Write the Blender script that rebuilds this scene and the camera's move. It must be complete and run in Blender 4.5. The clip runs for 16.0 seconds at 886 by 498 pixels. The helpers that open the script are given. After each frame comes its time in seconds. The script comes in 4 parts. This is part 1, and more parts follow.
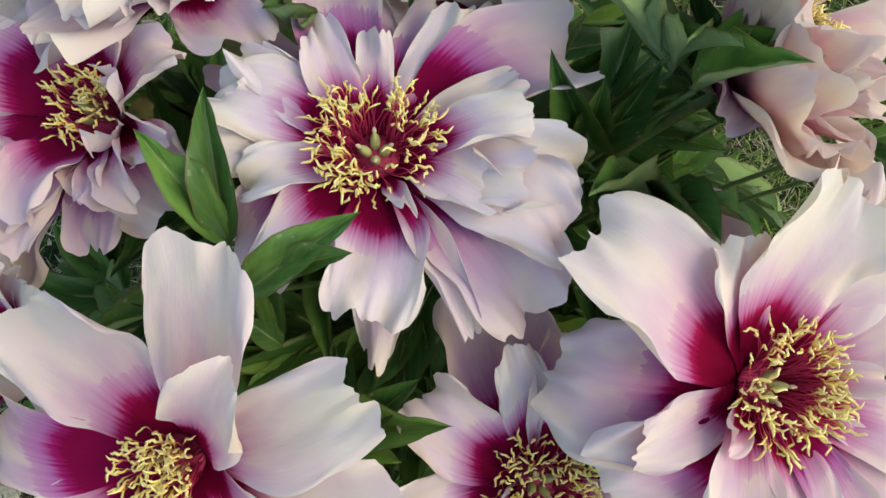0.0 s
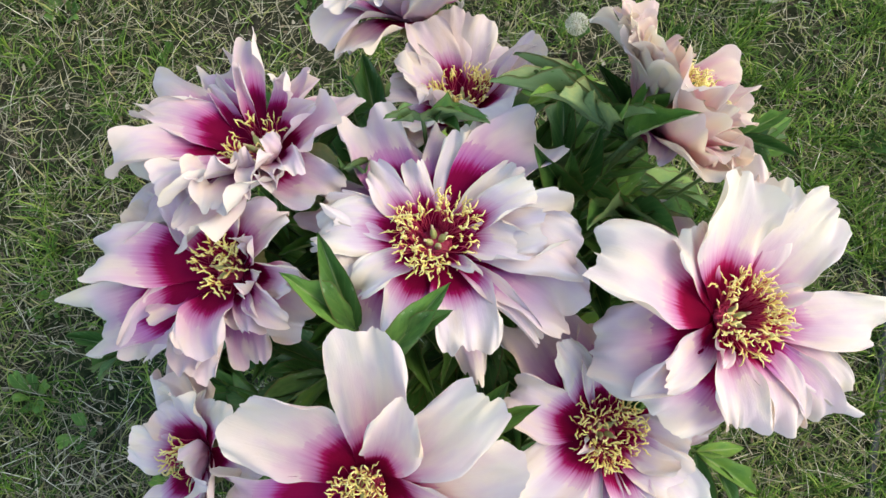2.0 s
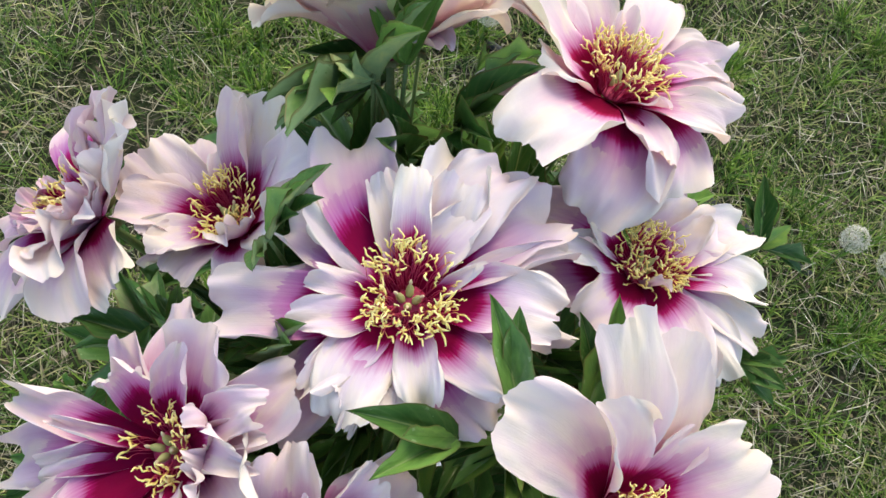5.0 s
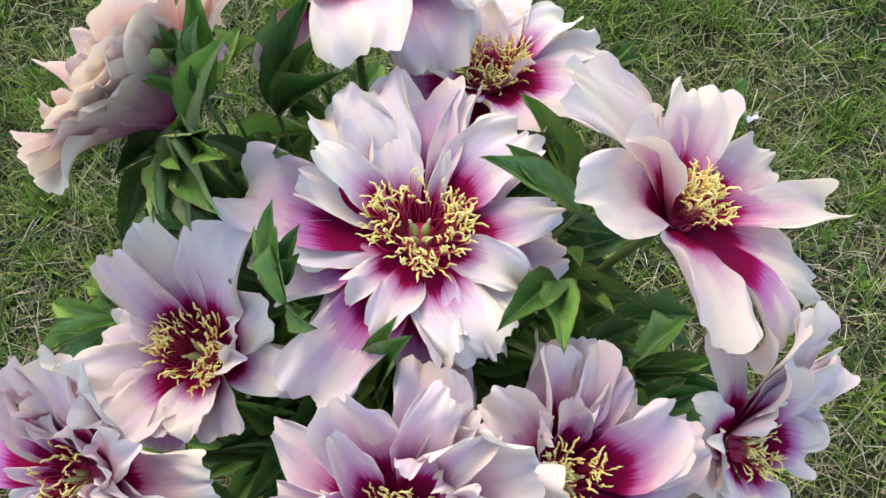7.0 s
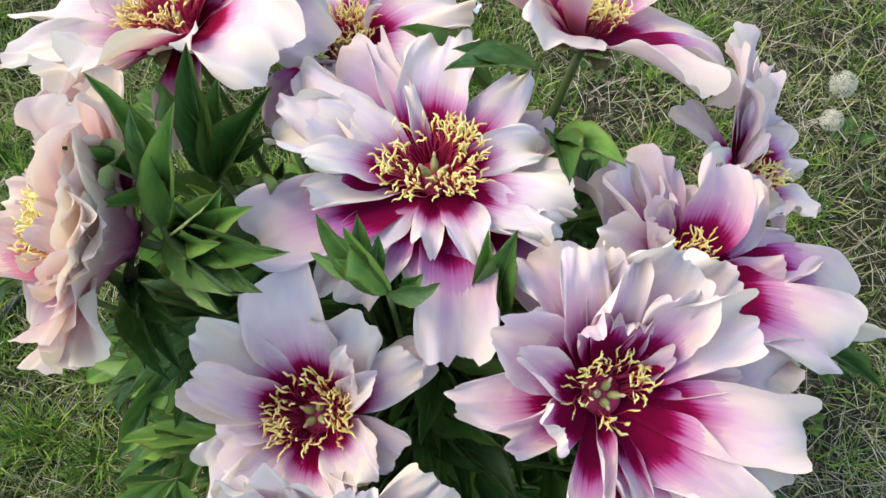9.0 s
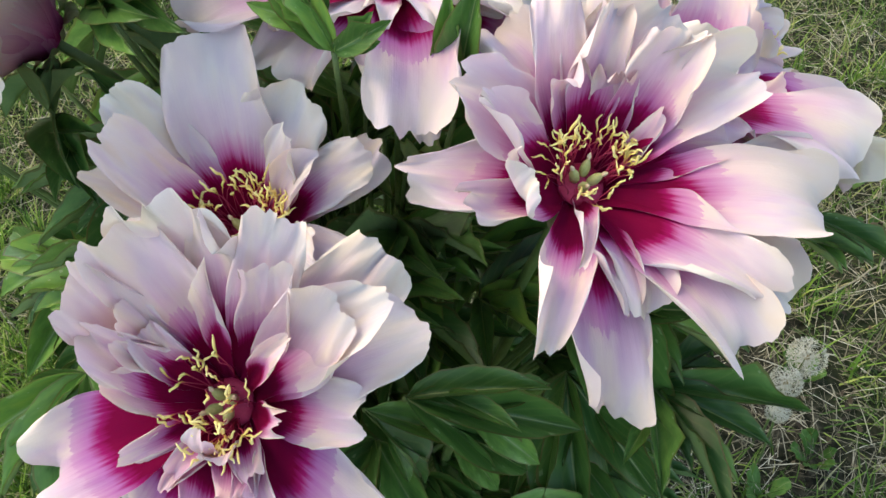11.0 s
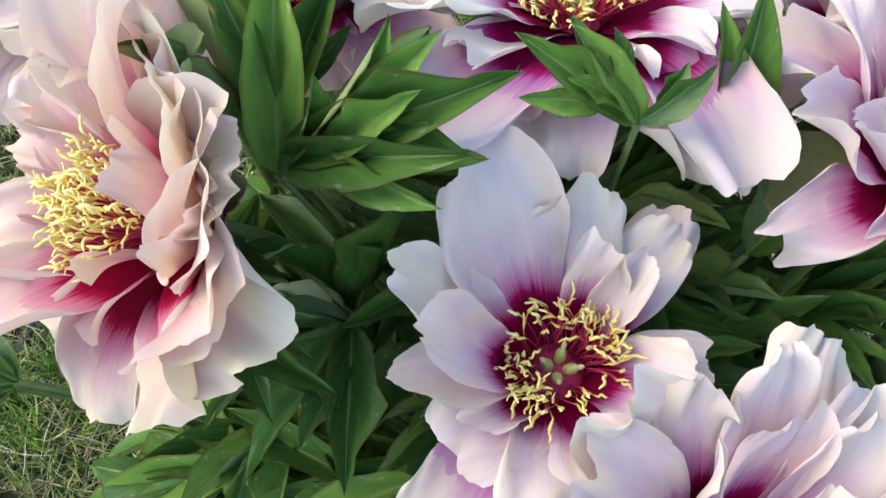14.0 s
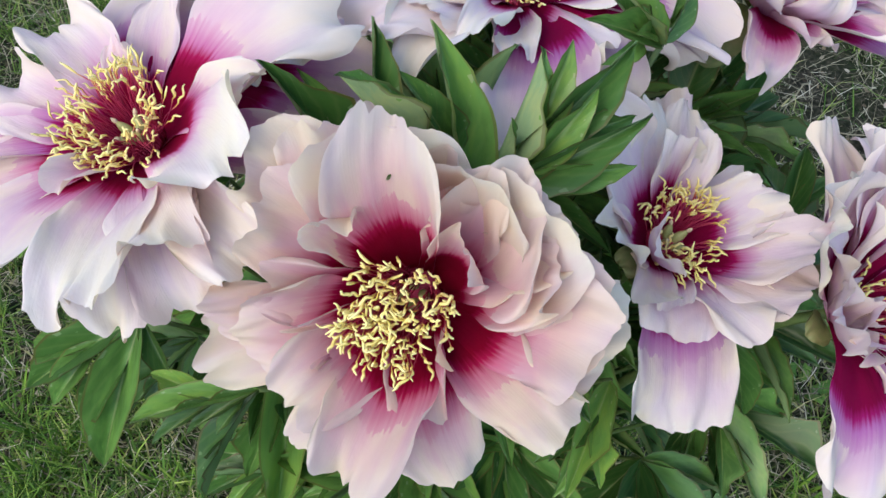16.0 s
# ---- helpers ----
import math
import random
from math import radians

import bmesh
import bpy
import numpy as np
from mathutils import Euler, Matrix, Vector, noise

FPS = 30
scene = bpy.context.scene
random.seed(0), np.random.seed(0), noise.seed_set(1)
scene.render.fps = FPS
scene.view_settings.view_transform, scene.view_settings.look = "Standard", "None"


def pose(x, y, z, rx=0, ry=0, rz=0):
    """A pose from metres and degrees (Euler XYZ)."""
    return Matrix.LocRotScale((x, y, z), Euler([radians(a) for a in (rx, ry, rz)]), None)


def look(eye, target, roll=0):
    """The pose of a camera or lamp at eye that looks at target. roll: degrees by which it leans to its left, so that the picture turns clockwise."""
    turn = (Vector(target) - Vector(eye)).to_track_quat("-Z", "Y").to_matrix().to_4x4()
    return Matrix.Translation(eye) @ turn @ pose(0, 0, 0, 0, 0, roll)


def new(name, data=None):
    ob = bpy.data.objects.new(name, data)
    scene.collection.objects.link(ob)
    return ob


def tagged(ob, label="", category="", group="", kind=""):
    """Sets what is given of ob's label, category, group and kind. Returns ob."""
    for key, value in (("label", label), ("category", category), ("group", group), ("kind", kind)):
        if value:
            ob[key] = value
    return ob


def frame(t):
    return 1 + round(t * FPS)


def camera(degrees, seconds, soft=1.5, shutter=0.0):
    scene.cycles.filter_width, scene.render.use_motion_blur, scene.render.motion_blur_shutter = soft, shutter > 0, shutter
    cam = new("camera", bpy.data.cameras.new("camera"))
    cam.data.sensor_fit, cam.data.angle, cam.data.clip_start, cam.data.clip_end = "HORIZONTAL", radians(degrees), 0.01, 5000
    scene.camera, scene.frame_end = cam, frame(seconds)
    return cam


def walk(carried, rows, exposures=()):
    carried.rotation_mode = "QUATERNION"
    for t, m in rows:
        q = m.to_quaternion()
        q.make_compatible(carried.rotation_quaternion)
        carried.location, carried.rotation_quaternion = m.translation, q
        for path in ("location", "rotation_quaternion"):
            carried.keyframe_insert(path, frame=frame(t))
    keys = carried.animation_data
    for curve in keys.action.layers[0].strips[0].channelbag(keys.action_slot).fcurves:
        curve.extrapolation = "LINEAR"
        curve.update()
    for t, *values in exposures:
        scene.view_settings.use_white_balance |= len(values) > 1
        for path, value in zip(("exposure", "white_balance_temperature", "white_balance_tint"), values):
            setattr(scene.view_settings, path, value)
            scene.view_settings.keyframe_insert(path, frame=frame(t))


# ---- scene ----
# ---------------------------------------------------------------- camera
cam = camera(51.8, 16.0)
PATH = [
    (0, (0.0266, -0.2008, 1.2771), (0.0408, -0.0379, 0.6999), 5.2),
    (0.5, (0.0192, -0.2312, 1.3359), (0.0237, -0.0466, 0.7651), 2.3),
    (1, (-0.0015, -0.2474, 1.3870), (0.0042, -0.0554, 0.8186), 0.7),
    (1.5, (-0.0458, -0.2478, 1.4391), (-0.0162, -0.0572, 0.8709), 0.8),
    (2, (-0.0724, -0.2449, 1.5094), (-0.0123, -0.0630, 0.9408), 1.5),
    (2.5, (-0.0971, -0.2526, 1.5460), (-0.0103, -0.0769, 0.9789), 1.6),
    (3, (-0.1024, -0.2521, 1.5370), (-0.0029, -0.0857, 0.9692), 1.2),
    (5.5, (-0.2311, 0.0380, 1.3687), (0.0139, -0.0119, 0.8232), 7.2),
    (6, (-0.2259, 0.0963, 1.3747), (0.0049, -0.0019, 0.8296), 5.3),
    (6.5, (-0.2251, 0.1580, 1.3654), (-0.0158, 0.0109, 0.8227), 3.4),
    (7, (-0.1976, 0.1759, 1.3568), (-0.0247, -0.0033, 0.8109), 1.1),
    (7.5, (-0.1684, 0.1836, 1.3629), (-0.0328, -0.0129, 0.8124), -2.0),
    (8, (-0.1327, 0.2007, 1.3638), (-0.0321, -0.0089, 0.8106), -4.2),
    (8.5, (-0.0761, 0.2480, 1.3674), (-0.0068, 0.0170, 0.8180), -6.0),
    (9, (-0.0504, 0.3193, 1.3390), (-0.0122, 0.0575, 0.8005), -3.6),
    (9.5, (-0.0787, 0.3818, 1.2946), (-0.0411, 0.0901, 0.7717), -3.9),
    (10, (-0.1116, 0.4577, 1.2424), (-0.0562, 0.1308, 0.7423), -3.9),
    (12.5, (0.0505, 0.4901, 1.0564), (0.0206, 0.1128, 0.5908), 3.8),
    (13, (0.1053, 0.4341, 1.0654), (0.0457, 0.0749, 0.5885), 3.6),
    (13.5, (0.1429, 0.3775, 1.0827), (0.0535, 0.0261, 0.6047), 1.7),
    (14, (0.1906, 0.3396, 1.1006), (0.0808, -0.0009, 0.6189), -1.5),
    (14.5, (0.2492, 0.2748, 1.1112), (0.0942, -0.0249, 0.6151), -1.0),
    (15, (0.3115, 0.2468, 1.1229), (0.1044, 0.0036, 0.6150), 3.0),
    (15.5, (0.3829, 0.2152, 1.1457), (0.1214, 0.0300, 0.6385), 5.9),
    (16, (0.4324, 0.1642, 1.1808), (0.1358, 0.0231, 0.6786), 5.8),
]
EXPOSURE = [(0, 1.08, 7700, 5), (0.5, 1.42, 7600, 4), (1.5, 1.45, 7600, 4), (3, 1.56, 7600, 6), (7, 1.61, 7600, 8), (9, 1.60, 7500, 8), (10, 1.54, 7700, 7), (12.5, 1.82, 8000, 5), (13.5, 1.80, 7500, 5), (15, 1.38, 6900, 6), (16, 1.22, 6600, 6)]
walk(cam, [(t, look(eye, target, roll)) for t, eye, target, roll in PATH], EXPOSURE)

# ---------------------------------------------------------------- sky and sun: soft evening light, open shade
SUN_AZ, SUN_EL = radians(-15), radians(46)
world = bpy.data.worlds.new("evening_sky")
scene.world = world
world.use_nodes = True
wt = world.node_tree
sky = wt.nodes.new("ShaderNodeTexSky")
sky.sky_type = "NISHITA"
sky.sun_disc = False
sky.sun_elevation = SUN_EL
sky.sun_rotation = radians(90) - SUN_AZ
wt.links.new(sky.outputs[0], wt.nodes["Background"].inputs[0])
wt.nodes["Background"].inputs[1].default_value = 0.150
sun_data = bpy.data.lights.new("sun", "SUN")
sun_data.energy, sun_data.angle, sun_data.color = 0.72, radians(40), (1.0, 0.86, 0.68)
sun = new("sun", sun_data)
sun.matrix_world = look((4 * math.cos(SUN_AZ) * math.cos(SUN_EL), 4 * math.sin(SUN_AZ) * math.cos(SUN_EL), 4 * math.sin(SUN_EL)), (0, 0, 0))


# ---------------------------------------------------------------- materials
def material(name, rough=0.5, spec=0.3):
    m = bpy.data.materials.new(name)
    m.use_nodes = True
    b = m.node_tree.nodes["Principled BSDF"]
    b.inputs["Roughness"].default_value = rough
    b.inputs["Specular IOR Level"].default_value = spec
    return m, m.node_tree, b


def node(nt, kind, **values):
    n = nt.nodes.new(kind)
    for key, value in values.items():
        n.inputs[key].default_value = value
    return n


def ramp(nt, source, stops):
    r = nt.nodes.new("ShaderNodeValToRGB")
    el = r.color_ramp.elements
    el[0].position, el[0].color = stops[0][0], (*stops[0][1], 1)
    el[1].position, el[1].color = stops[-1][0], (*stops[-1][1], 1)
    for p, c in stops[1:-1]:
        e = el.new(p)
        e.color = (*c, 1)
    nt.links.new(source, r.inputs[0])
    return r.outputs[0]


def math_node(nt, op, a, b):
    n = nt.nodes.new("ShaderNodeMath")
    n.operation = op
    for socket, v in zip(n.inputs, (a, b)):
        if isinstance(v, (int, float)):
            socket.default_value = v
        else:
            nt.links.new(v, socket)
    return n.outputs[0]


def mix(nt, fac, a, b, blend="MIX"):
    n = nt.nodes.new("ShaderNodeMix")
    n.data_type, n.blend_type = "RGBA", blend
    for socket, v in ((n.inputs[0], fac), (n.inputs[6], a), (n.inputs[7], b)):
        if isinstance(v, tuple):
            socket.default_value = (*v, 1)
        elif isinstance(v, (int, float)):
            socket.default_value = v
        else:
            nt.links.new(v, socket)
    return n.outputs[2]


def bump(nt, bsdf, height, strength, distance):
    n = node(nt, "ShaderNodeBump", Strength=strength, Distance=distance)
    nt.links.new(height, n.inputs["Height"])
    nt.links.new(n.outputs[0], bsdf.inputs["Normal"])


def translucent(nt, bsdf, colour, amount):
    t = nt.nodes.new("ShaderNodeBsdfTranslucent")
    if isinstance(colour, tuple):
        t.inputs[0].default_value = (*colour, 1)
    else:
        nt.links.new(colour, t.inputs[0])
    m = node(nt, "ShaderNodeMixShader", Fac=amount)
    nt.links.new(bsdf.outputs[0], m.inputs[1])
    nt.links.new(t.outputs[0], m.inputs[2])
    nt.links.new(m.outputs[0], nt.nodes["Material Output"].inputs["Surface"])


def petal_material(name, deep, flush, mid, pale, rim, flare, stops=(0.345, 0.40, 0.455, 0.58, 0.82), thin=0.38):
    """Petal colour along its length: wine-red flare with streaked edge, mauve, pale blade, cream rim."""
    m, nt, b = material(name, 0.8, 0.08)
    uv = nt.nodes.new("ShaderNodeUVMap")
    sep = nt.nodes.new("ShaderNodeSeparateXYZ")
    nt.links.new(uv.outputs[0], sep.inputs[0])
    info = nt.nodes.new("ShaderNodeObjectInfo")
    mapping = node(nt, "ShaderNodeMapping", Scale=(1.5, 26, 1))
    nt.links.new(uv.outputs[0], mapping.inputs[0])
    nt.links.new(info.outputs["Random"], mapping.inputs[1])
    streak = node(nt, "ShaderNodeTexNoise", Scale=1.0, Detail=3.0)
    nt.links.new(mapping.outputs[0], streak.inputs[0])
    vein_map = node(nt, "ShaderNodeMapping", Scale=(1.2, 60, 1))
    nt.links.new(uv.outputs[0], vein_map.inputs[0])
    vein = node(nt, "ShaderNodeTexNoise", Scale=1.0, Detail=2.0)
    nt.links.new(vein_map.outputs[0], vein.inputs[0])
    cloud = node(nt, "ShaderNodeTexNoise", Scale=3.0, Detail=2.0)
    nt.links.new(uv.outputs[0], cloud.inputs[0])
    across = math_node(nt, "ABSOLUTE", math_node(nt, "SUBTRACT", sep.outputs[1], 0.5), 0)
    x = math_node(nt, "ADD", sep.outputs[0], math_node(nt, "MULTIPLY", math_node(nt, "SUBTRACT", streak.outputs[0], 0.5), 0.15))
    x = math_node(nt, "ADD", x, math_node(nt, "MULTIPLY", across, 0.22))
    x = math_node(nt, "ADD", x, math_node(nt, "MULTIPLY", math_node(nt, "SUBTRACT", info.outputs["Random"], 0.5), 0.16))
    x = math_node(nt, "SUBTRACT", x, flare - 0.42)
    colour = ramp(nt, x, [(0.0, deep), *zip(stops, (deep, flush, mid, pale, rim))])
    colour = mix(nt, math_node(nt, "MULTIPLY", cloud.outputs[0], 0.20), colour, (0.84, 0.68, 0.82), "MULTIPLY")
    colour = mix(nt, math_node(nt, "MULTIPLY", math_node(nt, "SUBTRACT", vein.outputs[0], 0.45), 0.25), colour, (0.72, 0.50, 0.66), "MULTIPLY")
    edge = math_node(nt, "POWER", math_node(nt, "MAXIMUM", math_node(nt, "MULTIPLY", across, 2.0), sep.outputs[0]), 6.0)
    far = math_node(nt, "GREATER_THAN", x, 0.56)
    colour = mix(nt, math_node(nt, "MULTIPLY", math_node(nt, "MINIMUM", edge, 1.0), math_node(nt, "MULTIPLY", far, 0.75)), colour, (0.88, 0.85, 0.76))
    spread = node(nt, "ShaderNodeMapping", Scale=(1.0, 1.4, 1))
    nt.links.new(uv.outputs[0], spread.inputs[0])
    nt.links.new(math_node(nt, "MULTIPLY", info.outputs["Random"], 31.0), spread.inputs[1])
    patch = node(nt, "ShaderNodeTexNoise", Scale=2.6, Detail=2.0)
    nt.links.new(spread.outputs[0], patch.inputs[0])
    creamy = ramp(nt, patch.outputs[0], [(0.48, (0, 0, 0)), (0.68, (0.6, 0.6, 0.6))])
    colour = mix(nt, math_node(nt, "MULTIPLY", creamy, far), colour, (0.90, 0.82, 0.66))
    violet = ramp(nt, patch.outputs[0], [(0.34, (0.40, 0.40, 0.40)), (0.52, (0, 0, 0))])
    colour = mix(nt, violet, colour, (0.86, 0.76, 0.95), "MULTIPLY")
    blush = math_node(nt, "MULTIPLY", math_node(nt, "FRACT", math_node(nt, "MULTIPLY", info.outputs["Random"], 7.3), 0), 0.40)
    colour = mix(nt, blush, colour, (0.90, 0.72, 0.86), "MULTIPLY")
    nt.links.new(colour, b.inputs["Base Color"])
    crepe = node(nt, "ShaderNodeTexNoise", Scale=16.0, Detail=3.0)
    nt.links.new(uv.outputs[0], crepe.inputs[0])
    relief = math_node(nt, "ADD", math_node(nt, "MULTIPLY", vein.outputs[0], 0.3), math_node(nt, "MULTIPLY", crepe.outputs[0], 0.5))
    relief = math_node(nt, "ADD", relief, math_node(nt, "MULTIPLY", streak.outputs[0], 0.15))
    bump(nt, b, relief, 0.40, 0.0022)
    translucent(nt, b, colour, thin)
    return m


PETAL_PALE = petal_material("pale_petal", (0.27, 0.003, 0.050), (0.44, 0.010, 0.130), (0.66, 0.27, 0.51), (0.85, 0.76, 0.79), (0.92, 0.90, 0.84), 0.42)
PETAL_LILAC = petal_material("lilac_petal", (0.26, 0.003, 0.052), (0.43, 0.012, 0.140), (0.66, 0.24, 0.47), (0.80, 0.55, 0.65), (0.89, 0.77, 0.77), 0.49)
PETAL_PINK = petal_material("pink_petal", (0.30, 0.003, 0.042), (0.47, 0.014, 0.110), (0.69, 0.25, 0.47), (0.83, 0.62, 0.69), (0.90, 0.82, 0.76), 0.42)
PETAL_BLUSH = petal_material("blush_petal", (0.30, 0.003, 0.046), (0.47, 0.012, 0.125), (0.70, 0.25, 0.45), (0.83, 0.54, 0.61), (0.89, 0.76, 0.70), 0.43)
PETAL_PEACH = petal_material("peach_petal", (0.33, 0.003, 0.036), (0.52, 0.014, 0.100), (0.74, 0.25, 0.38), (0.83, 0.55, 0.60), (0.89, 0.76, 0.69), 0.51, thin=0.55)
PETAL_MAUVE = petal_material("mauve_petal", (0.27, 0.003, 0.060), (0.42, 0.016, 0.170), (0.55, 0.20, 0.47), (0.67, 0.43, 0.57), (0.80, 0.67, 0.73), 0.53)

# the outer face of a petal: only its claw is flushed, the blade pale
BACK_COOL = petal_material("cool_petal_back", (0.42, 0.06, 0.20), (0.60, 0.22, 0.42), (0.72, 0.42, 0.58), (0.83, 0.67, 0.73), (0.89, 0.83, 0.82), 0.42, (0.06, 0.16, 0.26, 0.46, 0.78))
BACK_WARM = petal_material("warm_petal_back", (0.50, 0.05, 0.18), (0.70, 0.20, 0.36), (0.80, 0.40, 0.50), (0.88, 0.67, 0.64), (0.92, 0.81, 0.69), 0.42, (0.06, 0.18, 0.32, 0.54, 0.82), 0.62)


def stamen_material():
    m, nt, b = material("stamen", 0.5, 0.3)
    uv = nt.nodes.new("ShaderNodeUVMap")
    sep = nt.nodes.new("ShaderNodeSeparateXYZ")
    nt.links.new(uv.outputs[0], sep.inputs[0])
    info = nt.nodes.new("ShaderNodeObjectInfo")
    base = ramp(nt, sep.outputs[0], [(0.0, (0.42, 0.010, 0.085)), (0.38, (0.60, 0.06, 0.15)), (0.45, (0.88, 0.60, 0.16)), (0.53, (0.98, 0.84, 0.27)), (1.0, (1.0, 0.92, 0.46))])
    tone = ramp(nt, info.outputs["Random"], [(0.0, (0.94, 0.88, 0.78)), (1.0, (1.0, 1.0, 1.0))])
    colour = mix(nt, 1.0, base, tone, "MULTIPLY")
    nt.links.new(colour, b.inputs["Base Color"])
    translucent(nt, b, colour, 0.12)
    return m


STAMEN = stamen_material()


def noisy_material(name, dark, light, scale, rough, spec=0.3, bump_strength=0.3, distance=0.002):
    m, nt, b = material(name, rough, spec)
    tc = nt.nodes.new("ShaderNodeTexCoord")
    big = node(nt, "ShaderNodeTexNoise", Scale=scale, Detail=4.0)
    fine = node(nt, "ShaderNodeTexNoise", Scale=scale * 9, Detail=3.0)
    for n in (big, fine):
        nt.links.new(tc.outputs["Object"], n.inputs[0])
    both = math_node(nt, "ADD", math_node(nt, "MULTIPLY", big.outputs[0], 0.6), math_node(nt, "MULTIPLY", fine.outputs[0], 0.4))
    nt.links.new(ramp(nt, both, [(0.3, dark), (0.7, light)]), b.inputs["Base Color"])
    bump(nt, b, both, bump_strength, distance)
    return m


DISC = noisy_material("wine_disc", (0.36, 0.010, 0.065), (0.55, 0.05, 0.13), 60, 0.5)
CARPEL = noisy_material("carpel", (0.34, 0.40, 0.13), (0.58, 0.58, 0.26), 80, 0.5)
STIGMA = noisy_material("stigma", (0.62, 0.50, 0.30), (0.75, 0.62, 0.42), 80, 0.5)
STEM = noisy_material("stem", (0.05, 0.10, 0.025), (0.13, 0.18, 0.06), 25, 0.5)
BRACT = noisy_material("bract", (0.30, 0.38, 0.15), (0.46, 0.50, 0.24), 20, 0.6)
SEPAL = noisy_material("sepal", (0.10, 0.17, 0.05), (0.24, 0.20, 0.10), 25, 0.5)


def leaf_material(name, dark, light, rough, spec):
    m, nt, b = material(name, rough, spec)
    uv = nt.nodes.new("ShaderNodeUVMap")
    sep = nt.nodes.new("ShaderNodeSeparateXYZ")
    nt.links.new(uv.outputs[0], sep.inputs[0])
    info = nt.nodes.new("ShaderNodeObjectInfo")
    noise_tex = node(nt, "ShaderNodeTexNoise", Scale=5.0, Detail=4.0)
    nt.links.new(uv.outputs[0], noise_tex.inputs[0])
    side = math_node(nt, "ABSOLUTE", math_node(nt, "SUBTRACT", sep.outputs[1], 0.5), 0)
    slant = math_node(nt, "SUBTRACT", sep.outputs[0], math_node(nt, "MULTIPLY", side, 0.55))
    ribs = math_node(nt, "POWER", math_node(nt, "ABSOLUTE", math_node(nt, "SINE", math_node(nt, "MULTIPLY", slant, 24.0), 0), 0), 10.0)
    mid = math_node(nt, "LESS_THAN", side, 0.022)
    lines = math_node(nt, "MAXIMUM", math_node(nt, "MULTIPLY", ribs, 0.16), mid)
    colour = ramp(nt, math_node(nt, "ADD", math_node(nt, "MULTIPLY", noise_tex.outputs[0], 0.5), math_node(nt, "MULTIPLY", info.outputs["Random"], 0.5)),
                  [(0.22, dark), (0.52, tuple(0.6 * a + 0.4 * b for a, b in zip(dark, light))), (0.66, light), (0.80, (light[0] * 1.5, light[1] * 1.2, light[2]))])
    colour = mix(nt, math_node(nt, "MULTIPLY", lines, 0.65), colour, (0.30, 0.38, 0.13))
    margin = math_node(nt, "GREATER_THAN", side, 0.465)
    colour = mix(nt, math_node(nt, "MULTIPLY", margin, 0.45), colour, (0.16, 0.07, 0.03))
    nt.links.new(colour, b.inputs["Base Color"])
    bump(nt, b, lines, 0.3, -0.0012)
    translucent(nt, b, colour, 0.28)
    return m


LEAF_TOP = leaf_material("leaf_top", (0.034, 0.112, 0.022), (0.155, 0.325, 0.070), 0.38, 0.5)
LEAF_BACK = leaf_material("leaf_underside", (0.15, 0.26, 0.11), (0.28, 0.40, 0.19), 0.6, 0.3)


def blade_material(name, stops, rough):
    m, nt, b = material(name, rough, 0.3)
    geo = nt.nodes.new("ShaderNodeNewGeometry")
    colour = ramp(nt, geo.outputs["Random Per Island"], stops)
    nt.links.new(colour, b.inputs["Base Color"])
    translucent(nt, b, colour, 0.2)
    return m


GRASS = blade_material("grass_blade", [(0.0, (0.024, 0.056, 0.010)), (0.36, (0.082, 0.160, 0.024)), (0.66, (0.180, 0.285, 0.050)), (0.85, (0.32, 0.34, 0.11)), (1.0, (0.56, 0.50, 0.26))], 0.6)
GRASS_TUFT = blade_material("fresh_grass", [(0.0, (0.030, 0.080, 0.010)), (0.5, (0.095, 0.205, 0.024)), (0.85, (0.20, 0.34, 0.042)), (1.0, (0.36, 0.44, 0.10))], 0.55)
STRAW = blade_material("dry_straw", [(0.0, (0.080, 0.068, 0.046)), (0.4, (0.23, 0.20, 0.130)), (0.8, (0.50, 0.45, 0.31)), (1.0, (0.78, 0.73, 0.58))], 0.8)
LITTER = blade_material("leaf_litter", [(0.0, (0.030, 0.024, 0.017)), (0.5, (0.11, 0.080, 0.050)), (0.85, (0.25, 0.19, 0.12)), (1.0, (0.50, 0.44, 0.34))], 0.9)
WEED = leaf_material("weed_leaf", (0.06, 0.16, 0.03), (0.14, 0.29, 0.06), 0.5, 0.3)


def soil_material():
    m, nt, b = material("soil", 0.95, 0.1)
    tc = nt.nodes.new("ShaderNodeTexCoord")
    patch = node(nt, "ShaderNodeTexNoise", Scale=3.0, Detail=5.0)
    grit = node(nt, "ShaderNodeTexNoise", Scale=90.0, Detail=5.0)
    fibre = node(nt, "ShaderNodeTexNoise", Scale=30.0, Detail=6.0, Distortion=2.5)
    for n in (patch, grit, fibre):
        nt.links.new(tc.outputs["Object"], n.inputs[0])
    earth = ramp(nt, grit.outputs[0], [(0.38, (0.014, 0.012, 0.009)), (0.58, (0.052, 0.045, 0.033)), (0.8, (0.16, 0.14, 0.10))])
    moss = ramp(nt, fibre.outputs[0], [(0.35, (0.012, 0.018, 0.007)), (0.6, (0.034, 0.044, 0.018)), (0.8, (0.09, 0.085, 0.045))])
    nt.links.new(mix(nt, ramp(nt, patch.outputs[0], [(0.34, (0, 0, 0)), (0.54, (1, 1, 1))]), earth, moss), b.inputs["Base Color"])
    bump(nt, b, grit.outputs[0], 0.8, 0.01)
    return m


